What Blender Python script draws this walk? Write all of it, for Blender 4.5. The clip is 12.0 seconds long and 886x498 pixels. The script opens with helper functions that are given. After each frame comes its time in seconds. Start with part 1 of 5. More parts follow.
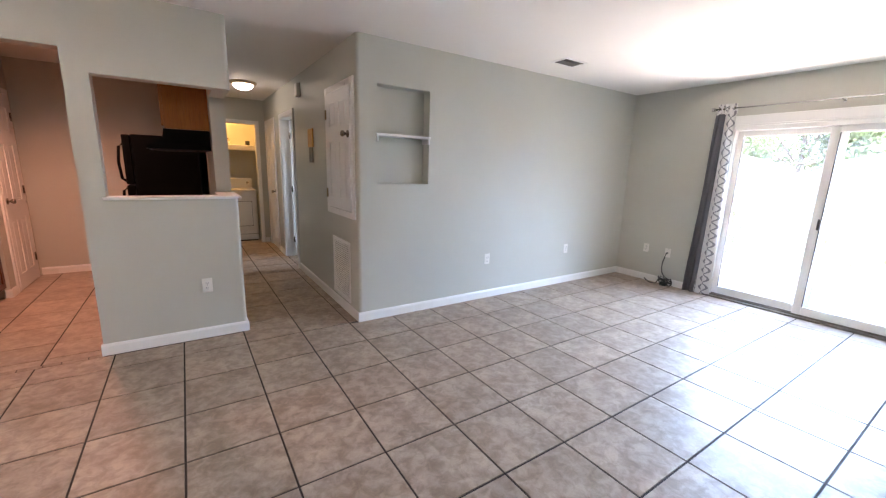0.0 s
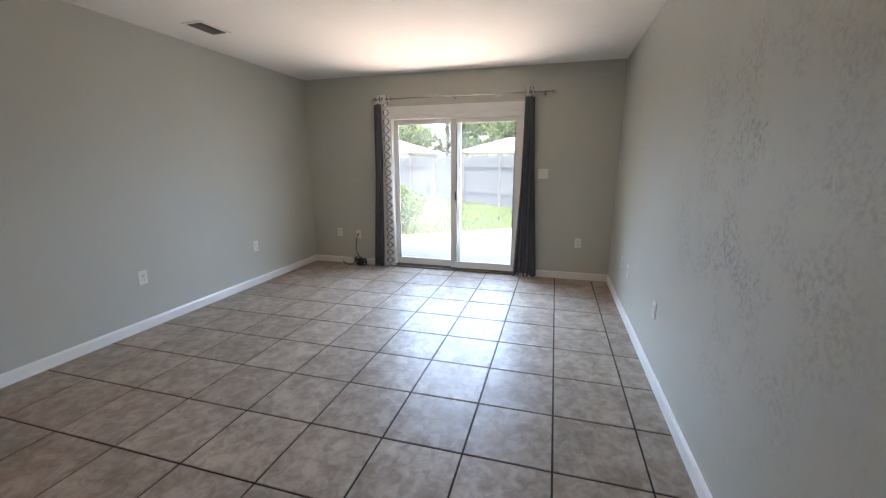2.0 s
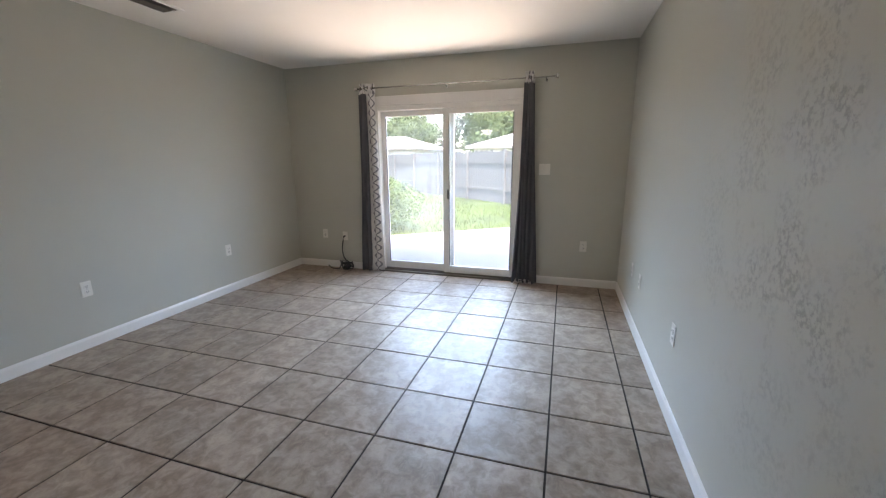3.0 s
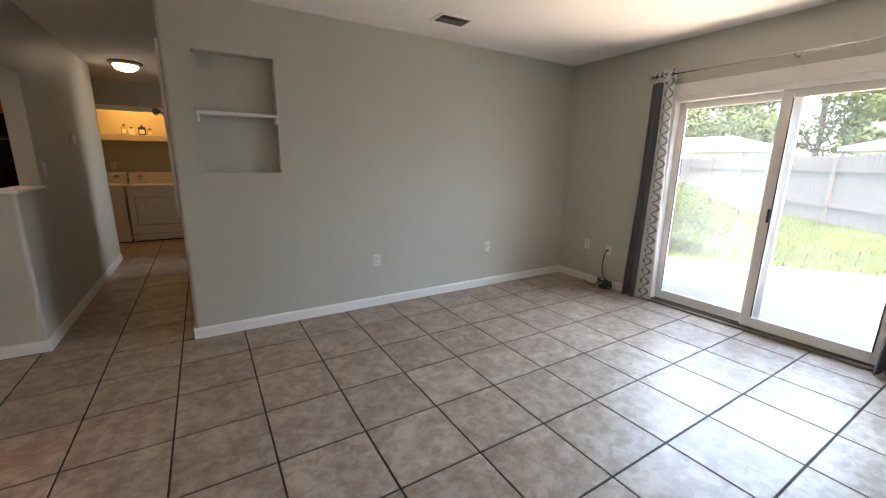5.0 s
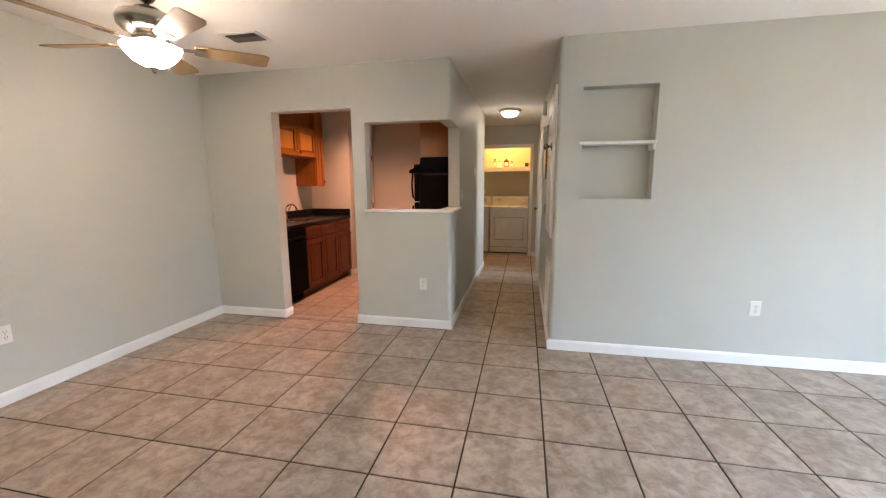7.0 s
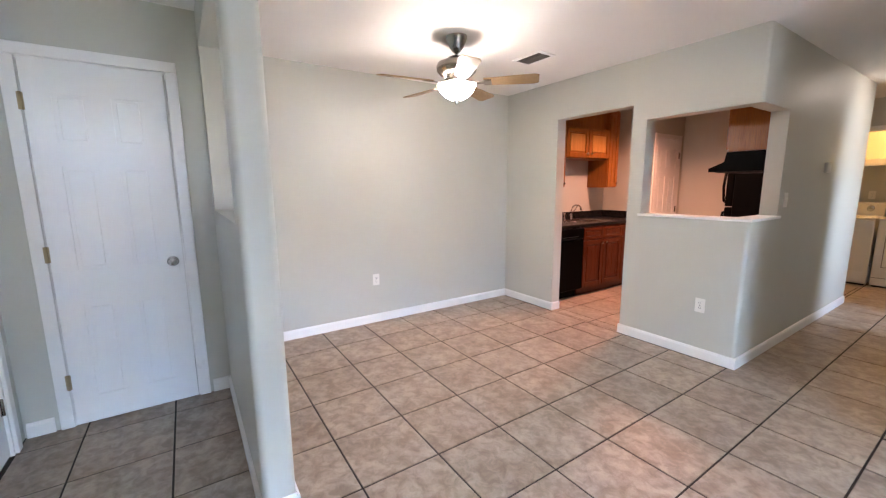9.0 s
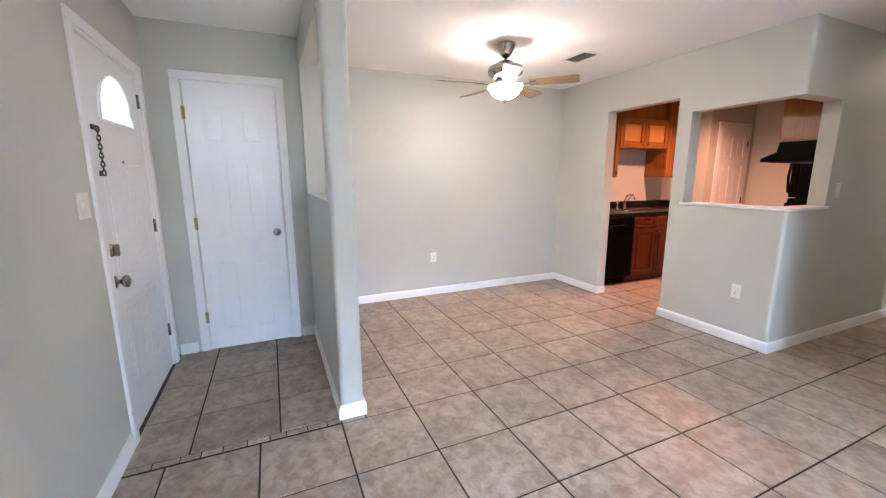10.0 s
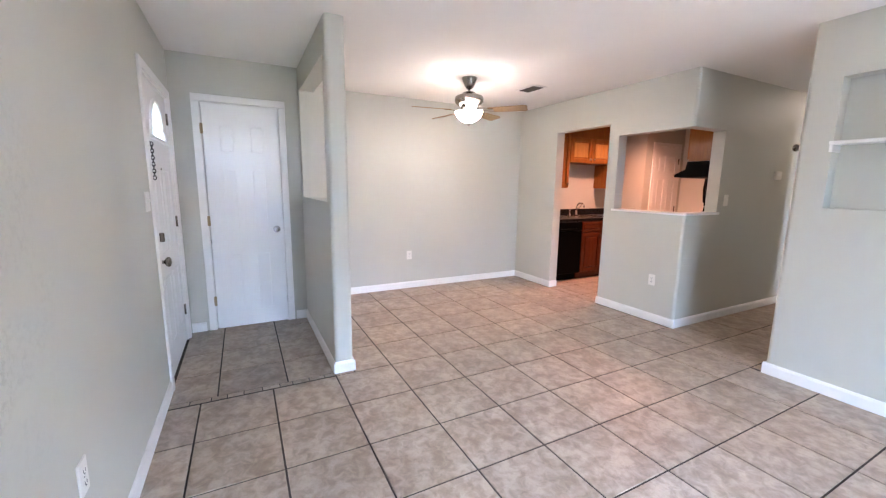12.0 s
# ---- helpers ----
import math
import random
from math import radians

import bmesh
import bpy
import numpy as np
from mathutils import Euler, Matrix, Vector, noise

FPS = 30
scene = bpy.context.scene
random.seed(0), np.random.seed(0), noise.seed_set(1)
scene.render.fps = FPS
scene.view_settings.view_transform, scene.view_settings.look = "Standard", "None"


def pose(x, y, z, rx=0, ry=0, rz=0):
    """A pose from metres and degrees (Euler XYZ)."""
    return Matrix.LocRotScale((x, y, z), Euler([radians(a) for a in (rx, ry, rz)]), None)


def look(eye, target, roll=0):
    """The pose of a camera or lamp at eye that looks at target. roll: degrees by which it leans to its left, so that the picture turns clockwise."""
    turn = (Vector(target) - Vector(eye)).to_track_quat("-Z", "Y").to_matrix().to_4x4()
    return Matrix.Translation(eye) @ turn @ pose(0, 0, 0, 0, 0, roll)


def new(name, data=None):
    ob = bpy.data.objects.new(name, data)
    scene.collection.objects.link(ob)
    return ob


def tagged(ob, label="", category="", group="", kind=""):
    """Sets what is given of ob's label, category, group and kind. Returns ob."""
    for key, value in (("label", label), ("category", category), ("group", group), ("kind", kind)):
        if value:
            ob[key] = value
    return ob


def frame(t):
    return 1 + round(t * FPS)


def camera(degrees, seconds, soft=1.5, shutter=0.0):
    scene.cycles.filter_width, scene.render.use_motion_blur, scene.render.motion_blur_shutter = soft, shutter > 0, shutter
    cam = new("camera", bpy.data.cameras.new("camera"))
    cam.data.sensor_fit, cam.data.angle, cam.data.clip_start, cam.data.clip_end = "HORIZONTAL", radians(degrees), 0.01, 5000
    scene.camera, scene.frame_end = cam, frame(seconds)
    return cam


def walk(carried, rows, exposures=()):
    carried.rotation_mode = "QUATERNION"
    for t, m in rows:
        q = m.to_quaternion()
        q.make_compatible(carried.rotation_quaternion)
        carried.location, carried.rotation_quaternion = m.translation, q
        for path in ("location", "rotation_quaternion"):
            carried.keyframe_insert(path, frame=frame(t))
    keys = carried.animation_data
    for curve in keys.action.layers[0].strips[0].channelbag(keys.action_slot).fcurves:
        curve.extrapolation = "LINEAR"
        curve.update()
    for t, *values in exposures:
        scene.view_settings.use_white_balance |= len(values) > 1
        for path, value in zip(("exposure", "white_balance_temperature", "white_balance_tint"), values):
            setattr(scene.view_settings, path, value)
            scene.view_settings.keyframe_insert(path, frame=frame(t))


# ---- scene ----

# camera
cam = camera(97.5, 12.0, soft=1.25)
PATH = [
    (0.0, (-0.032, -0.023, 1.40), (1.052, 1.609, 0.998), 1.8),
    (0.5, (-0.007, 0.011, 1.39), (1.455, 1.324, 1.018), 1.0),
    (1.0, (0.03, 0.016, 1.379), (1.732, 0.999, 1.007), 0.1),
    (1.5, (0.134, 0.002, 1.367), (1.96, 0.713, 0.962), -0.3),
    (2.0, (0.372, -0.077, 1.371), (2.251, 0.457, 0.943), -0.1),
    (2.5, (0.613, -0.149, 1.362), (2.506, 0.323, 0.922), 0.0),
    (2.7, (0.706, -0.147, 1.355), (2.593, 0.346, 0.912), -0.2),
    (4.3, (1.362, -0.140, 1.366), (2.828, 1.152, 0.938), 0.7),
    (4.5, (1.39, -0.159, 1.362), (2.739, 1.254, 0.932), 0.9),
    (5.0, (1.376, -0.151, 1.357), (2.395, 1.514, 0.92), 0.8),
    (5.5, (1.282, -0.115, 1.373), (1.972, 1.712, 0.938), 0.8),
    (6.0, (1.156, -0.079, 1.375), (1.507, 1.846, 0.964), 0.3),
    (6.5, (1.041, -0.055, 1.374), (1.036, 1.91, 1.0), 0.1),
    (7.0, (0.982, -0.02, 1.373), (0.577, 1.911, 1.046), -0.3),
    (7.5, (1.005, 0.118, 1.374), (0.09, 1.875, 1.096), -0.5),
    (7.7, (1.036, 0.19, 1.379), (-0.086, 1.825, 1.12), -0.5),
    (9.3, (1.56, 0.105, 1.384), (-0.142, 1.1, 1.043), -0.4),
    (9.5, (1.665, 0.087, 1.376), (-0.074, 1.011, 1.023), -0.3),
    (10.0, (1.917, 0.008, 1.377), (0.116, 0.799, 1.012), -0.2),
    (10.5, (2.122, -0.167, 1.365), (0.311, 0.584, 0.972), -0.5),
    (11.0, (2.267, -0.261, 1.384), (0.449, 0.489, 1.018), -0.6),
    (11.5, (2.427, -0.246, 1.383), (0.622, 0.546, 1.042), -0.1),
    (12.0, (2.554, -0.248, 1.372), (0.799, 0.656, 1.051), 0.7),
]
EXPOSURES = [(0.0, 6.15, 6650, 23), (0.5, 5.7, 6900, 25), (1.0, 5.4, 7000, 23), (2.5, 4.95, 7250, 21), (4.5, 4.93, 7450, 21), (5.0, 5.1, 7850, 22), (5.5, 5.45, 8350, 24), (6.5, 6.2, 8800, 26), (7.0, 6.4, 7200, 20), (7.5, 6.5, 6550, 19), (9.5, 6.8, 6400, 22), (10.5, 6.85, 6450, 23), (12.0, 6.88, 6400, 24)]
walk(cam, [(t, look(e, g, r)) for t, e, g, r in PATH], EXPOSURES)

# daylight
SUN_ELEV, SUN_AZ = 62.0, 205.0   # azimuth of the sun, degrees from +x, counter-clockwise
world = bpy.data.worlds.new("world")
scene.world = world
world.use_nodes = True
wn = world.node_tree.nodes
sky = wn.new("ShaderNodeTexSky")
sky.sky_type, sky.sun_disc = "NISHITA", False
sky.sun_elevation, sky.sun_rotation = radians(SUN_ELEV), radians(90 - SUN_AZ)
world.node_tree.links.new(sky.outputs[0], wn["Background"].inputs[0])
wn["Background"].inputs[1].default_value = 0.05
sun = new("sun", bpy.data.lights.new("sun", "SUN"))
sun.data.energy, sun.data.angle, sun.data.color = 0.36, radians(6), (1.0, 0.95, 0.86)
sa, se = radians(SUN_AZ), radians(SUN_ELEV)
sun.matrix_basis = look((math.cos(sa) * math.cos(se) * 20, math.sin(sa) * math.cos(se) * 20, math.sin(se) * 20), (0, 0, 0))


def bulb(name, at, watts, colour, radius):
    ob = new(name, bpy.data.lights.new(name, "POINT"))
    ob.data.energy, ob.data.color, ob.data.shadow_soft_size = watts, colour, radius
    ob.location = at
    return ob


# the sky's light through the sliding door, coming down into the room
for turn, tilt, watts, cone, z, high in ((90, 17, 0.17, 30, 0.95, 0.8), (58, 33, 0.46, 72, 1.3, 1.3), (122, 38, 1.08, 66, 1.3, 1.3)):
    al = new("sky_through_door", bpy.data.lights.new("sky_through_door", "AREA"))
    al.data.shape, al.data.size, al.data.size_y, al.data.spread = "RECTANGLE", 1.5, high, radians(cone)
    al.data.energy, al.data.color = watts, (0.40, 0.66, 1.0)
    al.matrix_basis = pose(5.55, 1.14, z, 0, 0, turn) @ pose(0, 0, 0, 90 - tilt)

# fill lamp added for sunlit-patio light thrown up through the door; brightens the ceiling
pb = new("patio_bounce_fill", bpy.data.lights.new("patio_bounce_fill", "AREA"))
pb.data.shape, pb.data.size, pb.data.size_y, pb.data.spread = "RECTANGLE", 1.5, 0.8, radians(84)
pb.data.energy, pb.data.color = 0.58, (1.0, 0.89, 0.76)
pb.matrix_basis = pose(5.62, 1.14, 0.45, 0, 0, 90) @ pose(0, 0, 0, 90 + 56)

for turn in (20, 140, 260):
    bulb("fan_bulb", (-1.035 + 0.124 * math.cos(radians(turn)), 1.88 + 0.124 * math.sin(radians(turn)), 2.122), 0.0014, (1.0, 0.95, 0.9), 0.02)
kl = new("kitchen_downlight", bpy.data.lights.new("kitchen_downlight", "SPOT"))
kl.data.energy, kl.data.color, kl.data.shadow_soft_size = 2.6, (1.0, 0.46, 0.29), 0.08
kl.data.spot_size, kl.data.spot_blend = radians(150), 0.7
kl.matrix_basis = pose(-0.95, 4.75, 2.43)
# daylight through the side room's window, spilling into the hall by its open door
bl = new("side_room_daylight", bpy.data.lights.new("side_room_daylight", "AREA"))
bl.data.shape, bl.data.size, bl.data.size_y, bl.data.spread = "RECTANGLE", 1.1, 1.1, radians(84)
bl.data.energy, bl.data.color = 0.28, (0.72, 0.86, 1.0)
bl.matrix_basis = pose(3.25, 5.2, 1.45, 0, 0, 90) @ pose(0, 0, 0, 84)
bulb("closet_bulb", (0.5, 8.0, 2.2), 0.36, (1.0, 0.52, 0.14), 0.05)

# ---- materials ----


def nodes_of(name):
    m = bpy.data.materials.new(name)
    m.use_nodes = True
    nt = m.node_tree
    return m, nt, nt.nodes["Principled BSDF"]


def noise_node(nt, scale, detail=4.0, rough=0.6, stretch=None):
    tc = nt.nodes.new("ShaderNodeTexCoord")
    n = nt.nodes.new("ShaderNodeTexNoise")
    n.inputs["Scale"].default_value, n.inputs["Detail"].default_value, n.inputs["Roughness"].default_value = scale, detail, rough
    src = tc.outputs["Object"]
    if stretch:
        mp = nt.nodes.new("ShaderNodeMapping")
        mp.inputs["Scale"].default_value = stretch
        nt.links.new(src, mp.inputs[0])
        src = mp.outputs[0]
    nt.links.new(src, n.inputs["Vector"])
    return n


def ramp(nt, src, lo, hi, a=0.3, b=0.7):
    r = nt.nodes.new("ShaderNodeMapRange")
    r.inputs["From Min"].default_value, r.inputs["From Max"].default_value = a, b
    r.inputs["To Min"].default_value, r.inputs["To Max"].default_value = lo, hi
    nt.links.new(src, r.inputs["Value"])
    return r.outputs["Result"]


def mixc(nt, fac, a, b, kind="MIX"):
    m = nt.nodes.new("ShaderNodeMix")
    m.data_type, m.blend_type = "RGBA", kind
    for sock, v in ((m.inputs[0], fac), (m.inputs[6], a), (m.inputs[7], b)):
        if isinstance(v, (int, float)):
            sock.default_value = v
        elif isinstance(v, tuple):
            sock.default_value = (*v, 1.0)
        else:
            nt.links.new(v, sock)
    return m.outputs[2]


def bump(nt, src, strength, dist, before=None):
    b = nt.nodes.new("ShaderNodeBump")
    b.inputs["Strength"].default_value, b.inputs["Distance"].default_value = strength, dist
    nt.links.new(src, b.inputs["Height"])
    if before:
        nt.links.new(before, b.inputs["Normal"])
    return b.outputs[0]


def surface(name, col, rough, metal=0.0, var=0.08, big=2.0, fine=60.0, relief=0.1, dist=0.002, stretch=None, rvar=0.08, spec=0.5):
    """A painted, plastic, metal or cloth surface with two scales of variation."""
    m, nt, p = nodes_of(name)
    n1, n2 = noise_node(nt, big, 3, stretch=stretch), noise_node(nt, fine, 4, stretch=stretch)
    dark = tuple(c * (1 - var) for c in col)
    lite = tuple(min(1.0, c * (1 + var)) for c in col)
    c1 = mixc(nt, ramp(nt, n1.outputs[0], 0, 1), dark, lite)
    c2 = mixc(nt, ramp(nt, n2.outputs[0], 0, 0.5), c1, dark)
    nt.links.new(c2, p.inputs["Base Color"])
    nt.links.new(ramp(nt, n1.outputs[0], max(0.02, rough - rvar), min(1.0, rough + rvar)), p.inputs["Roughness"])
    p.inputs["Metallic"].default_value = metal
    p.inputs["Specular IOR Level"].default_value = spec
    if relief:
        nt.links.new(bump(nt, n2.outputs[0], relief, dist), p.inputs["Normal"])
    return m


WALL_COL = (0.525, 0.522, 0.456)
wall_paint = surface("wall_paint", WALL_COL, 0.5, var=0.03, big=1.2, fine=140, relief=0.12, dist=0.002)


SOUTH_FACE = -0.745


def patched_paint():
    """Gray satin paint rolled over patched plaster: dull darker flecks in blotches on a glossier film."""
    m, nt, p = nodes_of("patched_paint")
    big, mid, fine = noise_node(nt, 4.5, 5), noise_node(nt, 60, 8, 0.72, stretch=(0.9, 1, 0.8)), noise_node(nt, 140, 4)
    tc = nt.nodes.new("ShaderNodeTexCoord")

    def near(at, full, none):
        d = nt.nodes.new("ShaderNodeVectorMath")
        d.operation = "DISTANCE"
        d.inputs[1].default_value = at
        nt.links.new(tc.outputs["Object"], d.inputs[0])
        return ramp(nt, d.outputs["Value"], 1.0, 0.0, full, none)

    def math2(op, a, b):
        k = nt.nodes.new("ShaderNodeMath")
        k.operation, k.use_clamp = op, True
        nt.links.new(a, k.inputs[0])
        nt.links.new(b, k.inputs[1])
        return k.outputs[0]
    zone = near((2.0, SOUTH_FACE, 1.22), 0.3, 1.0)
    patch = math2("MULTIPLY", ramp(nt, big.outputs[0], 0, 1, 0.43, 0.60), zone)
    fleck = math2("MULTIPLY", ramp(nt, mid.outputs[0], 0, 1, 0.47, 0.58), patch)
    col = mixc(nt, fleck, WALL_COL, tuple(c * 0.72 for c in WALL_COL))
    nt.links.new(col, p.inputs["Base Color"])
    nt.links.new(ramp(nt, fleck, 0.40, 0.62, 0, 1), p.inputs["Roughness"])
    b1 = bump(nt, fine.outputs[0], 0.12, 0.002)
    nt.links.new(bump(nt, fleck, 0.12, 0.002, b1), p.inputs["Normal"])
    return m


south_paint = patched_paint()
ceiling_paint = surface("ceiling_paint", (0.86, 0.835, 0.79), 0.8, var=0.025, big=1.0, fine=90, relief=0.3, dist=0.004)
trim_white = surface("trim_white", (0.82, 0.81, 0.78), 0.35, var=0.03, big=4, fine=80, relief=0.05)
door_white = surface("door_white", (0.80, 0.80, 0.78), 0.38, var=0.025, big=3, fine=120, relief=0.03, stretch=(1, 1, 0.15))
plastic_white = surface("plastic_white", (0.78, 0.76, 0.70), 0.35, var=0.02, relief=0.0)
plastic_dark = surface("plastic_dark", (0.03, 0.03, 0.03), 0.4, var=0.1, relief=0.0)
vinyl = surface("vinyl_frame", (0.84, 0.83, 0.79), 0.4, var=0.05, big=5, relief=0.04)
grime = surface("worn_track", (0.20, 0.18, 0.15), 0.6, metal=0.2, var=0.3, big=12, relief=0.2)
grout = surface("grout", (0.032, 0.024, 0.019), 0.9, var=0.25, big=3, fine=90, relief=0.3)
nickel = surface("brushed_nickel", (0.33, 0.305, 0.27), 0.24, metal=1.0, var=0.06, fine=200, relief=0.02)
brass = surface("antique_brass", (0.42, 0.33, 0.20), 0.35, metal=1.0, var=0.1, relief=0.02)
steel = surface("stainless_steel", (0.60, 0.60, 0.60), 0.22, metal=1.0, var=0.04, relief=0.02)
black_gloss = surface("black_appliance", (0.0025, 0.0025, 0.0025), 0.4, var=0.1, relief=0.02, spec=0.035)
counter_black = surface("black_laminate", (0.012, 0.011, 0.011), 0.3, var=0.4, big=40, fine=250, relief=0.02, spec=0.12)
enamel = surface("white_enamel", (0.80, 0.79, 0.75), 0.25, var=0.02, relief=0.0)
cloth_gray = surface("gray_curtain", (0.12, 0.12, 0.132), 0.85, var=0.12, big=6, fine=350, relief=0.25, dist=0.001)
vent_dark = surface("duct_dark", (0.02, 0.018, 0.016), 0.8, var=0.2, relief=0.0)
concrete = surface("concrete", (0.38, 0.345, 0.315), 0.85, var=0.15, big=1.3, fine=30, relief=0.3, dist=0.01)
grass_mat = surface("grass", (0.080, 0.120, 0.016), 0.9, var=0.35, big=0.7, fine=14, relief=0.6, dist=0.05)
leaf_mat = surface("leaf", (0.10, 0.15, 0.012), 0.85, var=0.22, big=2, fine=9, relief=0.0, spec=0.15)
tree_mat = surface("tree_leaf", (0.12, 0.16, 0.07), 0.9, var=0.15, big=1, fine=6, relief=0.0, spec=0.1)
bark = surface("bark", (0.12, 0.085, 0.06), 0.9, var=0.3, big=4, fine=25, relief=0.6, dist=0.02)
fence_wood = surface("weathered_wood", (0.15, 0.145, 0.135), 0.85, var=0.25, big=1.5, fine=22, relief=0.3, stretch=(6, 6, 0.4))
roof_mat = surface("pale_shingle", (0.38, 0.35, 0.33), 0.9, var=0.15, big=2, fine=18, relief=0.3)
siding = surface("pale_siding", (0.55, 0.52, 0.47), 0.8, var=0.08, relief=0.1)
dusty_filter = surface("dusty_filter", (0.42, 0.41, 0.38), 0.9, var=0.1, relief=0.2)
paper_tan = surface("tan_box", (0.50, 0.40, 0.26), 0.7, var=0.1, relief=0.05)


def tile_material(name, dark, lite, vein):
    m, nt, p = nodes_of(name)
    info = nt.nodes.new("ShaderNodeObjectInfo")
    tc = nt.nodes.new("ShaderNodeTexCoord")
    shift = nt.nodes.new("ShaderNodeVectorMath")
    shift.operation = "MULTIPLY_ADD"
    comb = nt.nodes.new("ShaderNodeCombineXYZ")
    for i in range(3):
        nt.links.new(info.outputs["Random"], comb.inputs[i])
    nt.links.new(comb.outputs[0], shift.inputs[0])
    shift.inputs[1].default_value = (37.0, 53.0, 71.0)
    nt.links.new(tc.outputs["Object"], shift.inputs[2])

    def nz(scale, detail, distort=0.2):
        n = nt.nodes.new("ShaderNodeTexNoise")
        n.inputs["Scale"].default_value, n.inputs["Detail"].default_value, n.inputs["Roughness"].default_value = scale, detail, 0.6
        n.inputs["Distortion"].default_value = distort
        nt.links.new(shift.outputs[0], n.inputs["Vector"])
        return n.outputs[0]
    cloud, blot, fine = nz(6.0, 4), nz(17.0, 6, 0.6), nz(70.0, 3)
    c = mixc(nt, ramp(nt, cloud, 0, 1, 0.36, 0.64), dark, lite)
    c = mixc(nt, ramp(nt, blot, 0.6, 0, 0.34, 0.54), c, vein)
    c = mixc(nt, ramp(nt, blot, 0, 0.5, 0.5, 0.7), c, tuple(min(1, v * 1.12) for v in lite))
    c = mixc(nt, ramp(nt, fine, 0, 0.18, 0.42, 0.7), c, vein)
    hs = nt.nodes.new("ShaderNodeHueSaturation")
    nt.links.new(ramp(nt, info.outputs["Random"], 0.92, 1.06, 0, 1), hs.inputs["Value"])
    nt.links.new(c, hs.inputs["Color"])
    nt.links.new(hs.outputs[0], p.inputs["Base Color"])
    nt.links.new(ramp(nt, blot, 0.35, 0.50), p.inputs["Roughness"])
    p.inputs["Specular IOR Level"].default_value = 0.28
    nt.links.new(bump(nt, blot, 0.05, 0.003), p.inputs["Normal"])
    return m


tile_mat = tile_material("floor_tile", (0.310, 0.242, 0.188), (0.455, 0.372, 0.302), (0.200, 0.152, 0.115))
# paler copy of the floor tile: the kitchen lamp's light put into its colour
lit_kitchen_tile = tile_material("lit_kitchen_tile", (0.36, 0.29, 0.23), (0.48, 0.40, 0.32), (0.27, 0.21, 0.16))


def wood_material(name, a, b, rough=0.3):
    m, nt, p = nodes_of(name)
    n1, n2 = noise_node(nt, 5, 4, stretch=(3, 3, 0.25)), noise_node(nt, 30, 5, stretch=(5, 5, 0.2))
    c = mixc(nt, ramp(nt, n1.outputs[0], 0, 1), a, b)
    c = mixc(nt, ramp(nt, n2.outputs[0], 0, 0.6, 0.45, 0.7), c, tuple(x * 0.6 for x in a))
    nt.links.new(c, p.inputs["Base Color"])
    nt.links.new(ramp(nt, n2.outputs[0], rough - 0.06, rough + 0.1), p.inputs["Roughness"])
    nt.links.new(bump(nt, n2.outputs[0], 0.06, 0.002), p.inputs["Normal"])
    p.inputs["Specular IOR Level"].default_value = 0.28
    return m


cab_wood = wood_material("honey_maple", (0.25, 0.080, 0.012), (0.34, 0.125, 0.021))
cab_red = wood_material("cherry_stain", (0.085, 0.020, 0.007), (0.135, 0.035, 0.011))
blade_wood = wood_material("blade_oak", (0.30, 0.185, 0.085), (0.38, 0.25, 0.125), 0.45)
# paler maple: lamplight on cabinet panels put into the colour; also key-rack brown
lit_panel_rack_wood = wood_material("panel_glow", (0.46, 0.21, 0.05), (0.56, 0.28, 0.075))


def glass_material(name, haze_share):
    m, nt, p = nodes_of(name)
    p.inputs["Base Color"].default_value = (0.97, 0.99, 0.98, 1)
    p.inputs["Roughness"].default_value = 0.0
    p.inputs["Transmission Weight"].default_value = 1.0
    p.inputs["IOR"].default_value = 1.45
    # translucent share that lays a pale haze over the view outside
    veil = nt.nodes.new("ShaderNodeBsdfTranslucent")
    veil.inputs[0].default_value = (0.85, 0.85, 0.82, 1)
    mix = nt.nodes.new("ShaderNodeMixShader")
    n = noise_node(nt, 3, 4)
    nt.links.new(ramp(nt, n.outputs[0], haze_share * 0.8, haze_share * 1.2), mix.inputs[0])
    nt.links.new(p.outputs[0], mix.inputs[1])
    nt.links.new(veil.outputs[0], mix.inputs[2])
    nt.links.new(mix.outputs[0], nt.nodes["Material Output"].inputs[0])
    return m


glass = glass_material("window_glass", 0.01)
hazy_glass = glass_material("hazy_door_glass", 0.034)
thin_haze_glass = glass_material("thin_haze_door_glass", 0.019)


def lamp_glass(name, col, strength):
    m, nt, p = nodes_of(name)
    p.inputs["Base Color"].default_value = (0.9, 0.88, 0.84, 1)
    p.inputs["Roughness"].default_value = 0.4
    n = noise_node(nt, 9, 3)
    nt.links.new(ramp(nt, n.outputs[0], strength * 0.85, strength * 1.15), p.inputs["Emission Strength"])
    p.inputs["Emission Color"].default_value = (*col, 1)
    return m


fan_glass = lamp_glass("lit_alabaster_glass", (1.0, 0.90, 0.78), 1.1)
hall_glass = lamp_glass("lit_frosted_glass", (1.0, 0.87, 0.72), 0.32)


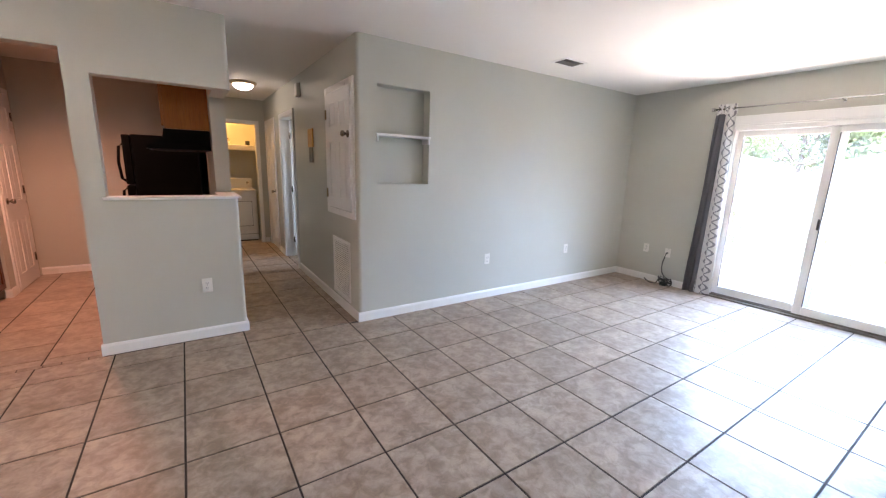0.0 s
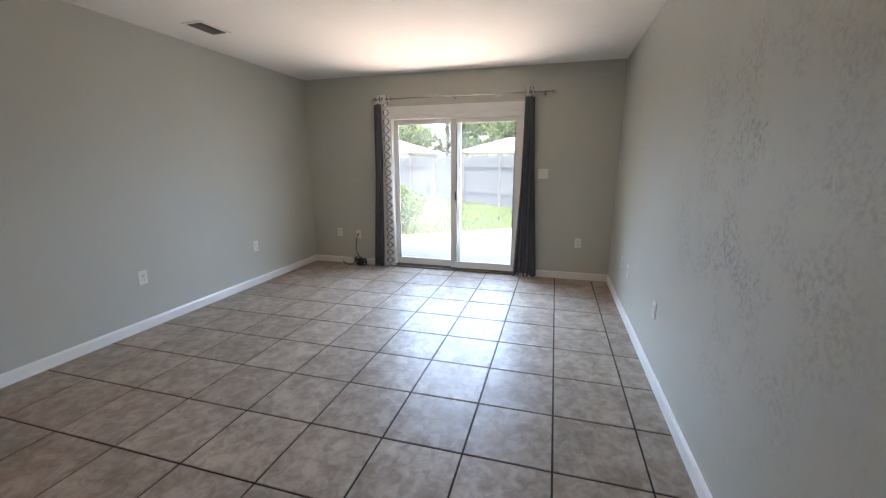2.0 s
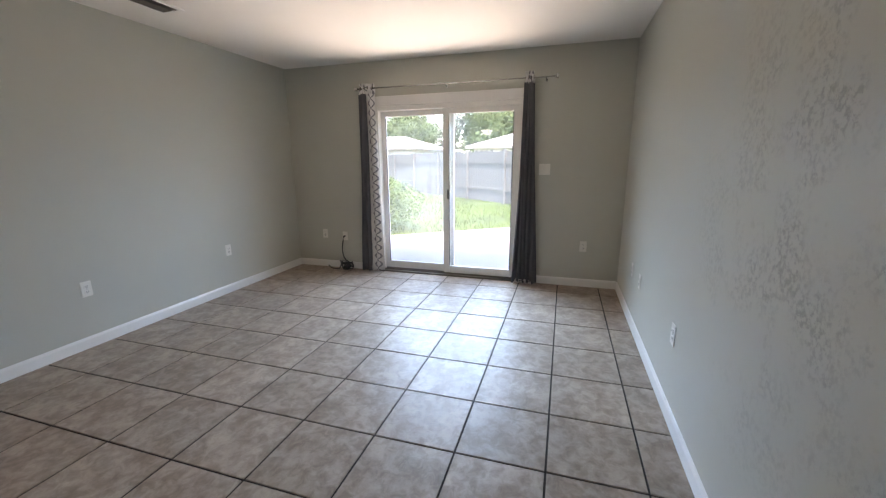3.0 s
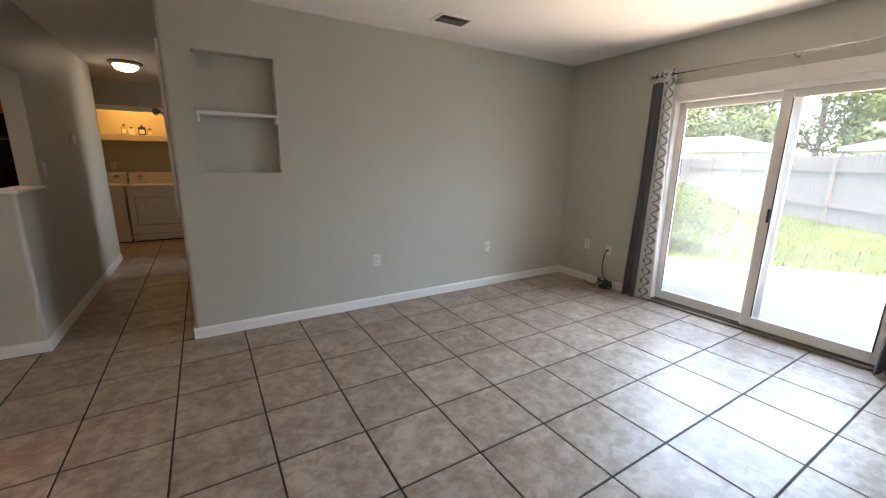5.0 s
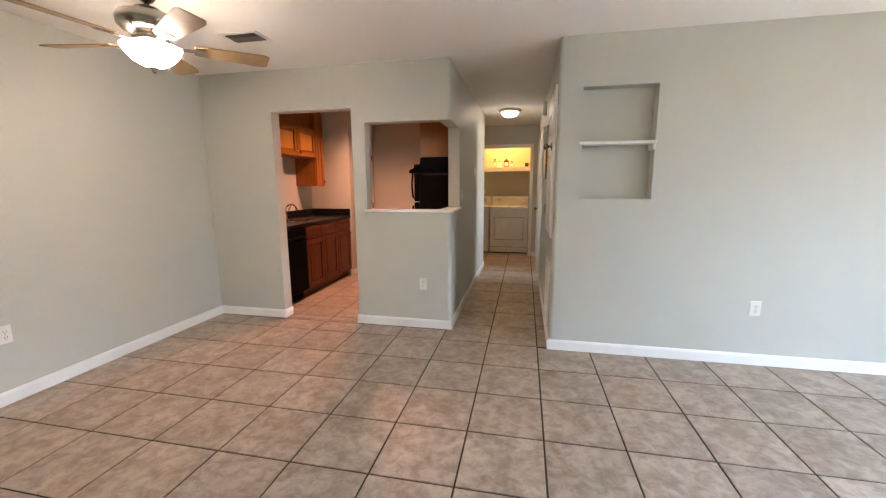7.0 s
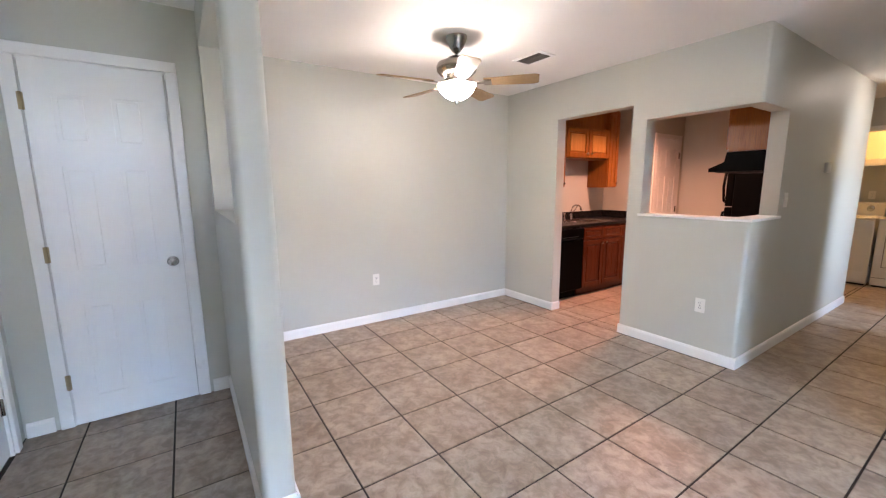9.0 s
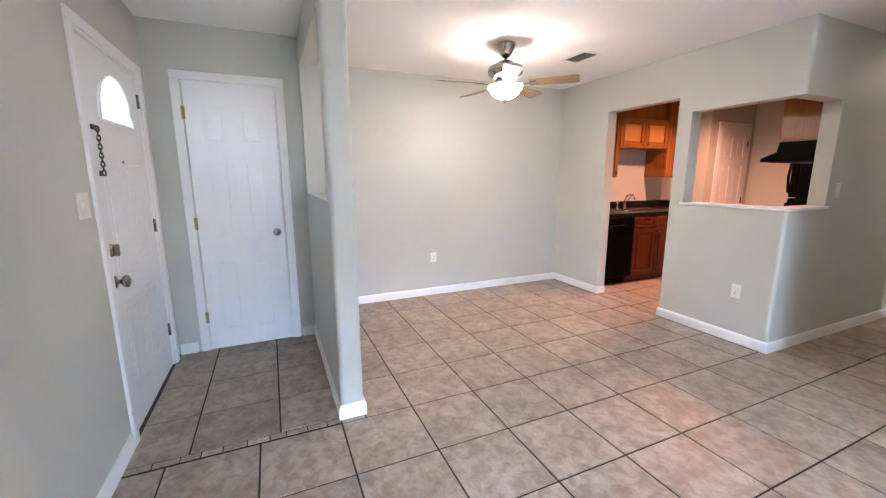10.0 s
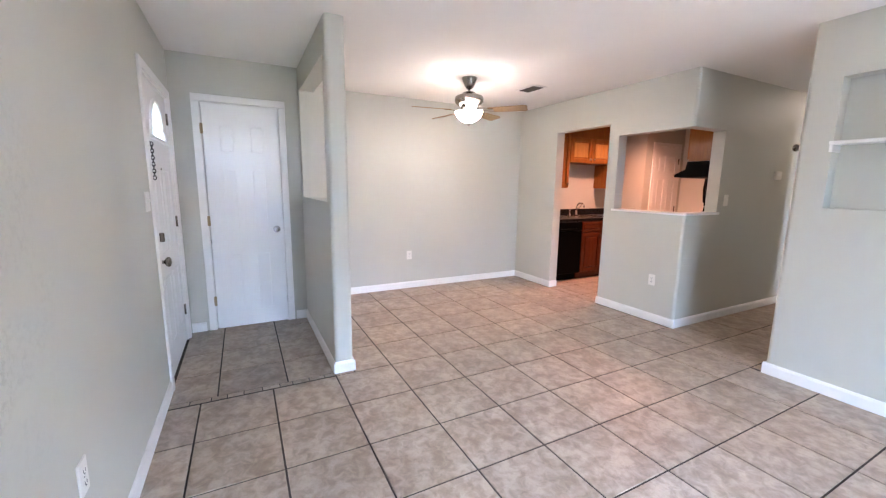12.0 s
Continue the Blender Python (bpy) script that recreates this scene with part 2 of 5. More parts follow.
def curtain_pattern():
    """White cloth with a gray ogee lattice."""
    m, nt, p = nodes_of("ogee_curtain")
    tc = nt.nodes.new("ShaderNodeTexCoord")
    sep = nt.nodes.new("ShaderNodeSeparateXYZ")
    nt.links.new(tc.outputs["UV"], sep.inputs[0])

    def mth(op, a, b=None):
        k = nt.nodes.new("ShaderNodeMath")
        k.operation = op
        for sock, v in zip(k.inputs, (a, b)):
            if v is None:
                continue
            if isinstance(v, (int, float)):
                sock.default_value = v
            else:
                nt.links.new(v, sock)
        return k.outputs[0]
    zc = mth("COSINE", mth("MULTIPLY", sep.outputs[1], 2 * math.pi / 0.21))
    wob = mth("MULTIPLY", zc, 0.25)
    u = mth("MULTIPLY", sep.outputs[0], 1 / 0.13)
    d1 = mth("ABSOLUTE", mth("SUBTRACT", mth("FRACT", mth("ADD", u, wob)), 0.5))
    d2 = mth("ABSOLUTE", mth("SUBTRACT", mth("FRACT", mth("SUBTRACT", u, wob)), 0.5))
    line = mth("LESS_THAN", mth("MINIMUM", d1, d2), 0.05)
    n2 = noise_node(nt, 300, 3)
    c = mixc(nt, line, (0.70, 0.69, 0.67), (0.22, 0.22, 0.24))
    c = mixc(nt, ramp(nt, n2.outputs[0], 0, 0.2), c, (0.4, 0.4, 0.4))
    nt.links.new(c, p.inputs["Base Color"])
    p.inputs["Roughness"].default_value = 0.9
    nt.links.new(bump(nt, n2.outputs[0], 0.2, 0.001), p.inputs["Normal"])
    return m


ogee = curtain_pattern()

# ---- building helpers ----


def rbox(bm, lo, hi, bev=0.0, seg=1):
    """A box between two corners, with its edges bevelled."""
    lo, hi = [min(a, b) for a, b in zip(lo, hi)], [max(a, b) for a, b in zip(lo, hi)]
    vs = [bm.verts.new((x, y, z)) for z in (lo[2], hi[2]) for y in (lo[1], hi[1]) for x in (lo[0], hi[0])]
    fs = [bm.faces.new([vs[i] for i in q]) for q in ((0, 2, 3, 1), (4, 5, 7, 6), (0, 1, 5, 4), (2, 6, 7, 3), (0, 4, 6, 2), (1, 3, 7, 5))]
    if bev:
        edges = list({e for f in fs for e in f.edges})
        bmesh.ops.bevel(bm, geom=edges, offset=bev, segments=seg, profile=0.5, affect="EDGES")
    return bm


def boxes(*specs, bev=0.0, seg=1):
    bm = bmesh.new()
    for lo, hi in specs:
        rbox(bm, lo, hi, bev, seg)
    return bm


def lathe(profile, seg=32, at=(0, 0, 0), axis="z", bm=None):
    """A solid of revolution; profile rows are (radius, height)."""
    bm = bm or bmesh.new()
    rings = []
    for r, h in profile:
        ring = []
        for i in range(seg):
            a = 2 * math.pi * i / seg
            c, s_ = r * math.cos(a), r * math.sin(a)
            v = {"z": (c, s_, h), "x": (h, c, s_), "y": (s_, h, c)}[axis]
            ring.append(bm.verts.new([p + q for p, q in zip(v, at)]))
        rings.append(ring)
    for a, b in zip(rings, rings[1:]):
        for i in range(seg):
            bm.faces.new((a[i], a[(i + 1) % seg], b[(i + 1) % seg], b[i]))
    bm.faces.new(rings[0][::-1])
    bm.faces.new(rings[-1])
    for f in bm.faces:
        f.smooth = True
    return bm


def tube(points, r, seg=8, bm=None):
    bm = bm or bmesh.new()
    pts = [Vector(p) for p in points]
    rings = []
    for i, p in enumerate(pts):
        d = (pts[min(i + 1, len(pts) - 1)] - pts[max(i - 1, 0)]).normalized()
        up = Vector((0, 0, 1)) if abs(d.z) < 0.95 else Vector((1, 0, 0))
        a = d.cross(up).normalized()
        b = d.cross(a)
        rings.append([bm.verts.new(p + r * (math.cos(2 * math.pi * k / seg) * a + math.sin(2 * math.pi * k / seg) * b)) for k in range(seg)])
    for a, b in zip(rings, rings[1:]):
        for k in range(seg):
            bm.faces.new((a[k], a[(k + 1) % seg], b[(k + 1) % seg], b[k]))
    bm.faces.new(rings[0][::-1])
    bm.faces.new(rings[-1])
    for f in bm.faces:
        f.smooth = True
    return bm


def mesh_ob(name, bm, material):
    bmesh.ops.recalc_face_normals(bm, faces=bm.faces)
    me = bpy.data.meshes.new(name)
    bm.to_mesh(me)
    bm.free()
    me.materials.append(material)
    return new(name, me)


def thing(name, m, label, category, group=""):
    """The empty at the base of a thing that holds its parts."""
    ob = new(name)
    ob.matrix_basis = m
    ob.empty_display_size = 0.1
    return tagged(ob, label, category, group)


def part(name, bm, material, parent, label=""):
    ob = mesh_ob(name, bm, material)
    ob.parent = parent
    return tagged(ob, label)


def solid(name, bm, material, label, category, group=""):
    return tagged(mesh_ob(name, bm, material), label, category, group)


def structure(name, bm, material, label, category="wall"):
    return tagged(mesh_ob(name, bm, material), label, category, kind="structure")


def wall(name, axis, face, back, u0, u1, z0, z1, holes=(), material=None, label="gray painted drywall", blind=(), soft=()):
    """A wall along x or y between face and back, with holes (u0, u1, z0, z1) cut through it.
    blind: holes (u0, u1, z0, z1, depth) that go in from the face only; soft: (x, y) of upright corners to round."""
    bm = bmesh.new()
    us = sorted({u0, u1, *[h[i] for h in (*holes, *blind) for i in (0, 1)]})
    zs = sorted({z0, z1, *[h[i] for h in (*holes, *blind) for i in (2, 3)]})
    us, zs = [u for u in us if u0 <= u <= u1], [z for z in zs if z0 <= z <= z1]

    def depth(i, j):
        if not (0 <= i < len(us) - 1 and 0 <= j < len(zs) - 1):
            return None
        cu, cz = (us[i] + us[i + 1]) / 2, (zs[j] + zs[j + 1]) / 2
        for h in holes:
            if h[0] < cu < h[1] and h[2] < cz < h[3]:
                return None
        for h in blind:
            if h[0] < cu < h[1] and h[2] < cz < h[3]:
                return face + (h[4] if back > face else -h[4])
        return face

    def quad(ps):
        bm.faces.new([bm.verts.new((p[0], p[1], p[2]) if axis == "x" else (p[1], p[0], p[2])) for p in ps])
    for i in range(len(us) - 1):
        for j in range(len(zs) - 1):
            d = depth(i, j)
            if d is None:
                continue
            a, b, c, e = us[i], us[i + 1], zs[j], zs[j + 1]
            quad([(a, d, c), (b, d, c), (b, d, e), (a, d, e)])
            quad([(a, back, c), (b, back, c), (b, back, e), (a, back, e)])
            for di, dj, (p, q) in ((-1, 0, ((a, c), (a, e))), (1, 0, ((b, c), (b, e))), (0, -1, ((a, c), (b, c))), (0, 1, ((a, e), (b, e)))):
                n = depth(i + di, j + dj)
                end = back if n is None else n
                if n is None or abs(n - face) > abs(d - face):
                    quad([(p[0], d, p[1]), (q[0], d, q[1]), (q[0], end, q[1]), (p[0], end, p[1])])
    bmesh.ops.remove_doubles(bm, verts=bm.verts, dist=1e-5)
    bmesh.ops.recalc_face_normals(bm, faces=bm.faces)
    for cx, cy in soft:
        corner = [e for e in bm.edges if all(abs(v.co.x - cx) < 1e-4 and abs(v.co.y - cy) < 1e-4 for v in e.verts)]
        bmesh.ops.bevel(bm, geom=corner, offset=0.028, segments=8, profile=0.5, affect="EDGES")
    return structure(name, bm, material or wall_paint, label)


CEIL = 2.455
WX, EX, SY, NY, KY, KB = -2.22, 5.17, -0.745, 3.20, 3.483, 3.608   # inner faces of the walls
HX0, HX1 = 0.317, 1.212                                            # hall faces

# ---- structure ----
NICHE = (1.39, 1.915, 1.255, 2.09, 0.11)
wall("wall_niche", "x", NY, NY + 0.14, HX1, EX + 0.12, 0, CEIL, blind=[NICHE], soft=[(HX1, NY)], label="gray painted drywall with a recessed shelf niche")
wall("wall_east", "y", EX, EX + 0.12, SY - 0.12, NY, 0, CEIL, holes=[(0.27, 2.02, -0.01, 1.985)], label="gray painted drywall round a sliding glass door")
wall("wall_south", "x", SY, SY - 0.12, -2.45, EX, 0, CEIL, holes=[(-1.40, -0.435, -0.01, 2.055)], material=south_paint, label="gray satin-painted drywall with patched blotches")
wall("wall_closet", "y", -1.555, -1.67, SY, 0.287, 0, CEIL, holes=[(-0.545, 0.11, -0.01, 2.075)])
wall("wall_divider", "x", 0.287, 0.418, -1.67, -0.183, 0, CEIL, holes=[(-1.47, -0.29, 1.25, 2.235)], label="gray drywall divider with an open window", soft=[(-0.183, 0.287), (-0.183, 0.418)])
# unseen wall, added to stop daylight leaking round the closet door
wall("wall_closet_back_unseen", "y", -2.34, -2.45, SY, 0.30, 0, CEIL)
wall("wall_west", "y", WX, WX - 0.12, 0.418, KY, 0, CEIL)
wall("wall_dining_south", "x", 0.418, 0.30, -2.45, -1.67, 0, CEIL)
wall("wall_kitchen", "x", KY, KB, WX - 0.12, HX0, 0, CEIL, holes=[(-1.45, -0.62, -0.01, 2.075), (-0.49, HX0 + 0.01, 1.119, 1.94)], label="gray drywall with a doorway and a pass-through", soft=[(HX0, KY)])
wall("wall_hall_west", "y", HX0, 0.20, KB, 5.10, 0, CEIL, holes=[(KB - 0.01, 4.0, 1.119, 1.94)], label="gray drywall beside the hall")
wall("wall_hall_west_far", "y", HX0, 0.13, 5.10, 6.50, 0, CEIL, label="gray drywall lit by the hall lamp")
wall("wall_hall_east", "y", HX1, HX1 + 0.115, NY + 0.14, 7.58, 0, CEIL, holes=[(5.45, 6.25, -0.01, 2.05), (6.74, 7.40, -0.01, 2.05)], label="gray drywall along the hall")
wall("wall_laundry", "x", 7.58, 7.70, -1.2, HX1 + 0.115, 0, CEIL, holes=[(-0.55, 1.06, -0.01, 2.05)], label="gray drywall round the laundry closet")
wall("wall_laundry_back", "x", 8.50, 8.60, -0.9, 1.45, 0, CEIL, label="plain back wall of the laundry closet")
wall("wall_laundry_east", "y", 1.20, 1.30, 7.70, 8.50, 0, CEIL)
wall("wall_laundry_west", "y", -0.75, -0.85, 7.70, 8.50, 0, CEIL)
wall("wall_hall_end", "y", -1.2, -1.3, 6.50, 7.58, 0, CEIL)
wall("wall_kitchen_west", "y", WX, WX - 0.12, KB, 6.50, 0, CEIL)
wall("wall_kitchen_back", "x", 6.42, 6.50, WX, 0.13, 0, CEIL)
wall("wall_kitchen_east", "y", 0.20, 0.13, 5.10, 6.42, 0, CEIL)
wall("wall_pantry_south", "x", 5.46, 5.54, WX, -1.58, 0, CEIL)
wall("wall_pantry_east", "y", -1.58, -1.66, 5.54, 6.42, 0, CEIL, holes=[(5.67, 6.29, -0.01, 2.045)])
wall("wall_bedroom_east", "y", 3.2, 3.3, NY + 0.14, 7.7, 0, CEIL, holes=[(4.65, 5.75, 0.9, 2.0)])
wall("wall_bedroom_north", "x", 7.58, 7.7, HX1 + 0.115, 3.3, 0, CEIL)
structure("ceiling", boxes(((-2.5, -0.95, CEIL), (5.35, 8.7, CEIL + 0.15))), ceiling_paint, "white lightly textured drywall ceiling", "ceiling")
structure("roof", boxes(((-3.0, -1.5, CEIL + 0.16), (5.75, 9.2, CEIL + 0.4))), roof_mat, "flat shingled roof over the house", "roof")
structure("floor", boxes(((-2.5, -0.87, -0.12), (EX + 0.14, 8.7, -0.004))), grout, "dark gray-brown tile grout", "floor")


def base_run(name, axis, face, out, u0, u1):
    """A baseboard along a wall: a flat board with an eased top edge."""
    bm = bmesh.new()
    prof = [(0, 0), (out * 0.013, 0), (out * 0.013, 0.068), (out * 0.006, 0.084), (0, 0.086)]
    a = [bm.verts.new((u0, face + d, z) if axis == "x" else (face + d, u0, z)) for d, z in prof]
    b = [bm.verts.new((u1, face + d, z) if axis == "x" else (face + d, u1, z)) for d, z in prof]
    n = len(prof)
    for i in range(n):
        bm.faces.new((a[i], a[(i + 1) % n], b[(i + 1) % n], b[i]))
    bm.faces.new(a)
    bm.faces.new(b)
    return structure(name, bm, trim_white, "white painted wooden baseboard", "baseboard")


g = 0.013
for spec in (("x", NY, -1, HX1 - g, EX), ("y", EX, -1, 2.05, NY - g), ("y", EX, -1, SY + g, 0.24), ("x", SY, 1, -0.37, EX - g),
             ("y", -1.555, 1, -0.732, -0.615), ("y", -1.555, 1, 0.18, 0.274), ("x", 0.287, -1, -1.555, -0.183 + g),
             ("y", -0.183, 1, 0.287, 0.418), ("x", 0.418, 1, WX + g, -0.183 + g), ("y", WX, 1, 0.418, KY), ("x", KY, -1, WX + g, -1.45 + g),
             ("y", -1.45, 1, KY, KB), ("x", KY, -1, -0.62 - g, HX0 + g), ("y", -0.62, -1, KY, KB), ("y", HX0, 1, KY, 6.50),
             ("y", HX1, -1, NY, 5.38), ("y", HX1, -1, 6.32, 6.67), ("x", 7.58, -1, 1.13, HX1 - g),
             ("x", 6.42, -1, -1.56, -0.55), ("y", -1.58, 1, 5.46, 5.60), ("x", 5.46, -1, -1.62, -1.58 + g)):
    base_run("baseboard", *spec)


def casing(name, axis, face, out, u0, u1, top, w=0.062, legs=(1, 1), label="white painted door casing"):
    """Flat casing round an opening, with a stepped inner edge."""
    t = out * 0.017
    bm = bmesh.new()

    def bx(ua, ub, za, zb, d):
        lo, hi = ((ua, face, za), (ub, face + d, zb)) if axis == "x" else ((face, ua, za), (face + d, ub, zb))
        rbox(bm, lo, hi, 0.003)
    if legs[0]:
        bx(u0 - w, u0, 0, top, t)
    if legs[1]:
        bx(u1, u1 + w, 0, top, t)
    bx(u0 - w * legs[0], u1 + w * legs[1], top + 0.0005, top + w, t)
    return structure(name, bm, trim_white, label, "trim")


def jamb(name, axis, f0, f1, u0, u1, top):
    """The lining of a door opening."""
    bm = bmesh.new()
    for ua, ub, za, zb in ((u0, u0 + 0.018, 0, top), (u1 - 0.018, u1, 0, top), (u0 + 0.018, u1 - 0.018, top - 0.018, top)):
        lo, hi = ((ua, f0, za), (ub, f1, zb)) if axis == "x" else ((f0, ua, za), (f1, ub, zb))
        rbox(bm, lo, hi)
    return structure(name, bm, trim_white, "white painted door jamb", "trim")


casing("trim_front_door", "x", SY, 1, -1.40, -0.435, 2.05, 0.055)
jamb("jamb_front_door", "x", SY - 0.12, SY + 0.002, -1.40, -0.435, 2.055)
casing("trim_closet_door", "y", -1.555, 1, -0.53, 0.10, 2.072)
jamb("jamb_closet_door", "y", -1.67, -1.553, -0.545, 0.11, 2.075)
casing("trim_pantry_door", "y", -1.58, 1, 5.68, 6.28, 2.04, 0.058)
jamb("jamb_pantry_door", "y", -1.66, -1.578, 5.67, 6.29, 2.045)
casing("trim_hall_door", "y", HX1, -1, 5.46, 6.24, 2.045, 0.06)
jamb("jamb_hall_door", "y", HX1 - 0.002, HX1 + 0.115, 5.45, 6.25, 2.05)
casing("trim_far_hall_door", "y", HX1, -1, 6.75, 7.39, 2.045, 0.06)
jamb("jamb_far_hall_door", "y", HX1 - 0.002, HX1 + 0.115, 6.74, 7.40, 2.05)
casing("trim_laundry", "x", 7.58, -1, -0.55, 1.06, 2.05, 0.06, label="white painted casing round the laundry closet")

# pass-through sill, one L-shaped board
sill = boxes(((-0.51, KY - 0.022, 1.119), (HX0 + 0.022, KB + 0.015, 1.141)), ((0.185, KB + 0.0155, 1.119), (HX0 + 0.022, 4.02, 1.141)), bev=0.004)
structure("sill_pass_through", sill, trim_white, "white painted sill board of the pass-through", "sill")

def door_leaf(w, h, t, cols=2, rows=((0.12, 0.62), (0.86, 1.42), (1.54, 1.90)), stile=0.11, rec=0.007, groove=0.02):
    """A panelled door leaf from (0,0,0) along +x, thickness along y, panels raised in recesses on both faces."""
    bm = bmesh.new()
    rbox(bm, (0, rec, 0), (w, t - rec, h))
    mid = 0.10
    pw = (w - 2 * stile - mid * (cols - 1)) / cols
    cuts = [(stile + i * (pw + mid), stile + i * (pw + mid) + pw) for i in range(cols)]
    for y0, y1 in ((0, rec), (t - rec, t)):
        prev = 0.0
        for (a, b) in (*rows, (h, h)):
            rbox(bm, (0, y0, prev), (w, y1, a))
            prev = b
        for (a, b) in rows:
            xs = [0.0] + [v for c in cuts for v in c] + [w]
            for i in range(0, len(xs), 2):
                rbox(bm, (xs[i], y0, a), (xs[i + 1], y1, b))
            for c in cuts:
                rbox(bm, (c[0] + groove, y0 + (0.002 if y0 == 0 else -0.001), a + groove), (c[1] - groove, y1 + (0.001 if y0 == 0 else -0.002), b - groove), 0.0035)
    return bm


def knob(parent, x, y, z, out, name="knob", material=None, r=0.027):
    """A round door knob on a rose, standing out along y."""
    prof = [(0.032, 0.0), (0.032, 0.006), (0.013, 0.010), (0.011, 0.026), (r * 0.75, 0.034), (r, 0.046), (r * 0.9, 0.058), (r * 0.4, 0.065)]
    return part(name, lathe([(a, out * b) for a, b in prof], 20, (x, y, z), "y"), material or nickel, parent, "round satin-nickel knob")


def hinge(parent, x, y, z, out, material=None):
    bm = lathe([(0.007, -0.045), (0.007, 0.045)], 10, (x, y + out * 0.006, z))
    rbox(bm, (x - 0.012, y - 0.001, z - 0.044), (x + 0.012, y + out * 0.002, z + 0.044))
    return part("hinge", bm, material or brass, parent, "metal butt hinge")


ROWS6 = ((0.16, 0.72), (0.92, 1.50), (1.62, 1.88))
# closet door: local x runs along world y
cd = thing("closet_door", pose(-1.567, 0.09, 0.012, 0, 0, -90), "closed white six-panel closet door beside the entry", "door")
part("leaf", door_leaf(0.61, 2.045, 0.035, rows=ROWS6, rec=0.006), door_white, cd)
knob(cd, 0.055, 0.035, 0.925, 1, material=steel, r=0.024)
for z in (0.27, 1.02, 1.83):
    hinge(cd, 0.617, 0.036, z, 1)
# front door with a fan light
fd = thing("front_door", pose(-1.38, SY - 0.055, 0.012), "closed white front door with an arched fan light", "door")
FW, FH = 0.925, 2.02
t = 0.044
arch_c, arch_r, arch_z = 0.46, 0.25, 1.665


def front_leaf():
    bm = bmesh.new()
    n = 20
    top = FH
    pts_arch = [(arch_c + arch_r * math.cos(math.pi * i / n), arch_z + arch_r * math.sin(math.pi * i / n)) for i in range(n + 1)]
    for y in (0.0, t):
        # sides of the arched opening, then the leaf under it
        for i in range(n):
            (xa, za), (xb, zb) = pts_arch[i], pts_arch[i + 1]
            bm.faces.new([bm.verts.new(v) for v in ((xa, y, za), (xb, y, zb), (xb, y, top), (xa, y, top))])
        for xa, xb in ((0, arch_c - arch_r), (arch_c + arch_r, FW)):
            bm.faces.new([bm.verts.new(v) for v in ((xa, y, arch_z), (xb, y, arch_z), (xb, y, top), (xa, y, top))])
        bm.faces.new([bm.verts.new(v) for v in ((0, y, 0), (FW, y, 0), (FW, y, arch_z), (0, y, arch_z))])
    for (xa, za), (xb, zb) in zip(pts_arch, pts_arch[1:]):
        bm.faces.new([bm.verts.new(v) for v in ((xa, 0, za), (xb, 0, zb), (xb, t, zb), (xa, t, za))])
    for q in (((0, 0, 0), (0, t, 0), (0, t, top), (0, 0, top)), ((FW, 0, 0), (FW, t, 0), (FW, t, top), (FW, 0, top)), ((0, 0, top), (FW, 0, top), (FW, t, top), (0, t, top)),
              ((arch_c - arch_r, 0, arch_z), (arch_c + arch_r, 0, arch_z), (arch_c + arch_r, t, arch_z), (arch_c - arch_r, t, arch_z))):
        bm.faces.new([bm.verts.new(v) for v in q])
    bmesh.ops.remove_doubles(bm, verts=bm.verts, dist=1e-5)
    # embossed panels on the room side: a raised rim and a raised field
    for xa, xb in ((0.14, 0.42), (0.505, 0.785)):
        for za, zb in ((0.20, 0.70), (0.86, 1.46)):
            for lo, hi in (((xa, t - 0.002, za), (xa + 0.02, t + 0.003, zb)), ((xb - 0.02, t - 0.002, za), (xb, t + 0.003, zb)),
                           ((xa + 0.02, t - 0.002, za), (xb - 0.02, t + 0.003, za + 0.02)), ((xa + 0.02, t - 0.002, zb - 0.02), (xb - 0.02, t + 0.003, zb))):
                rbox(bm, lo, hi, 0.002)
            rbox(bm, (xa + 0.05, t - 0.002, za + 0.05), (xb - 0.05, t + 0.003, zb - 0.05), 0.002)
    return bm


part("leaf", front_leaf(), door_white, fd)
bm = bmesh.new()
vs = [bm.verts.new((arch_c + (arch_r - 0.002) * math.cos(math.pi * i / 20), 0.02, arch_z + (arch_r - 0.002) * math.sin(math.pi * i / 20))) for i in range(21)]
fc = bm.faces.new(vs)
ex = bmesh.ops.extrude_face_region(bm, geom=[fc])
bmesh.ops.translate(bm, verts=[v for v in ex["geom"] if isinstance(v, bmesh.types.BMVert)], vec=(0, 0.006, 0))
pane = part("pane", bm, glass, fd, "arched fan-light glass")
pane.visible_shadow = False
rim = tube([(arch_c + (arch_r + 0.008) * math.cos(math.pi * i / 24), t + 0.003, arch_z + (arch_r + 0.008) * math.sin(math.pi * i / 24)) for i in range(25)], 0.013, 8)
rbox(rim, (arch_c - arch_r - 0.02, t - 0.002, arch_z - 0.02), (arch_c + arch_r + 0.02, t + 0.014, arch_z + 0.006), 0.004)
part("fan_light_rim", rim, door_white, fd)
knob(fd, FW - 0.07, t, 0.84, 1, r=0.034)
part("deadbolt", boxes(((FW - 0.079, t + 0.012, 0.975), (FW - 0.061, t + 0.040, 1.035)), bev=0.004), nickel, fd, "nickel deadbolt thumb-turn")
part("deadbolt_rose", lathe([(0.033, 0), (0.033, 0.010), (0.022, 0.018)], 20, (FW - 0.07, t, 1.005), "y"), nickel, fd)
part("peephole", lathe([(0.009, 0), (0.009, 0.004), (0.004, 0.005)], 12, (0.46, t, 1.455), "y"), nickel, fd)
for z in (0.27, 1.04, 1.86):
    hinge(fd, 0.006, t + 0.001, z, 1, nickel)
chain = bmesh.new()
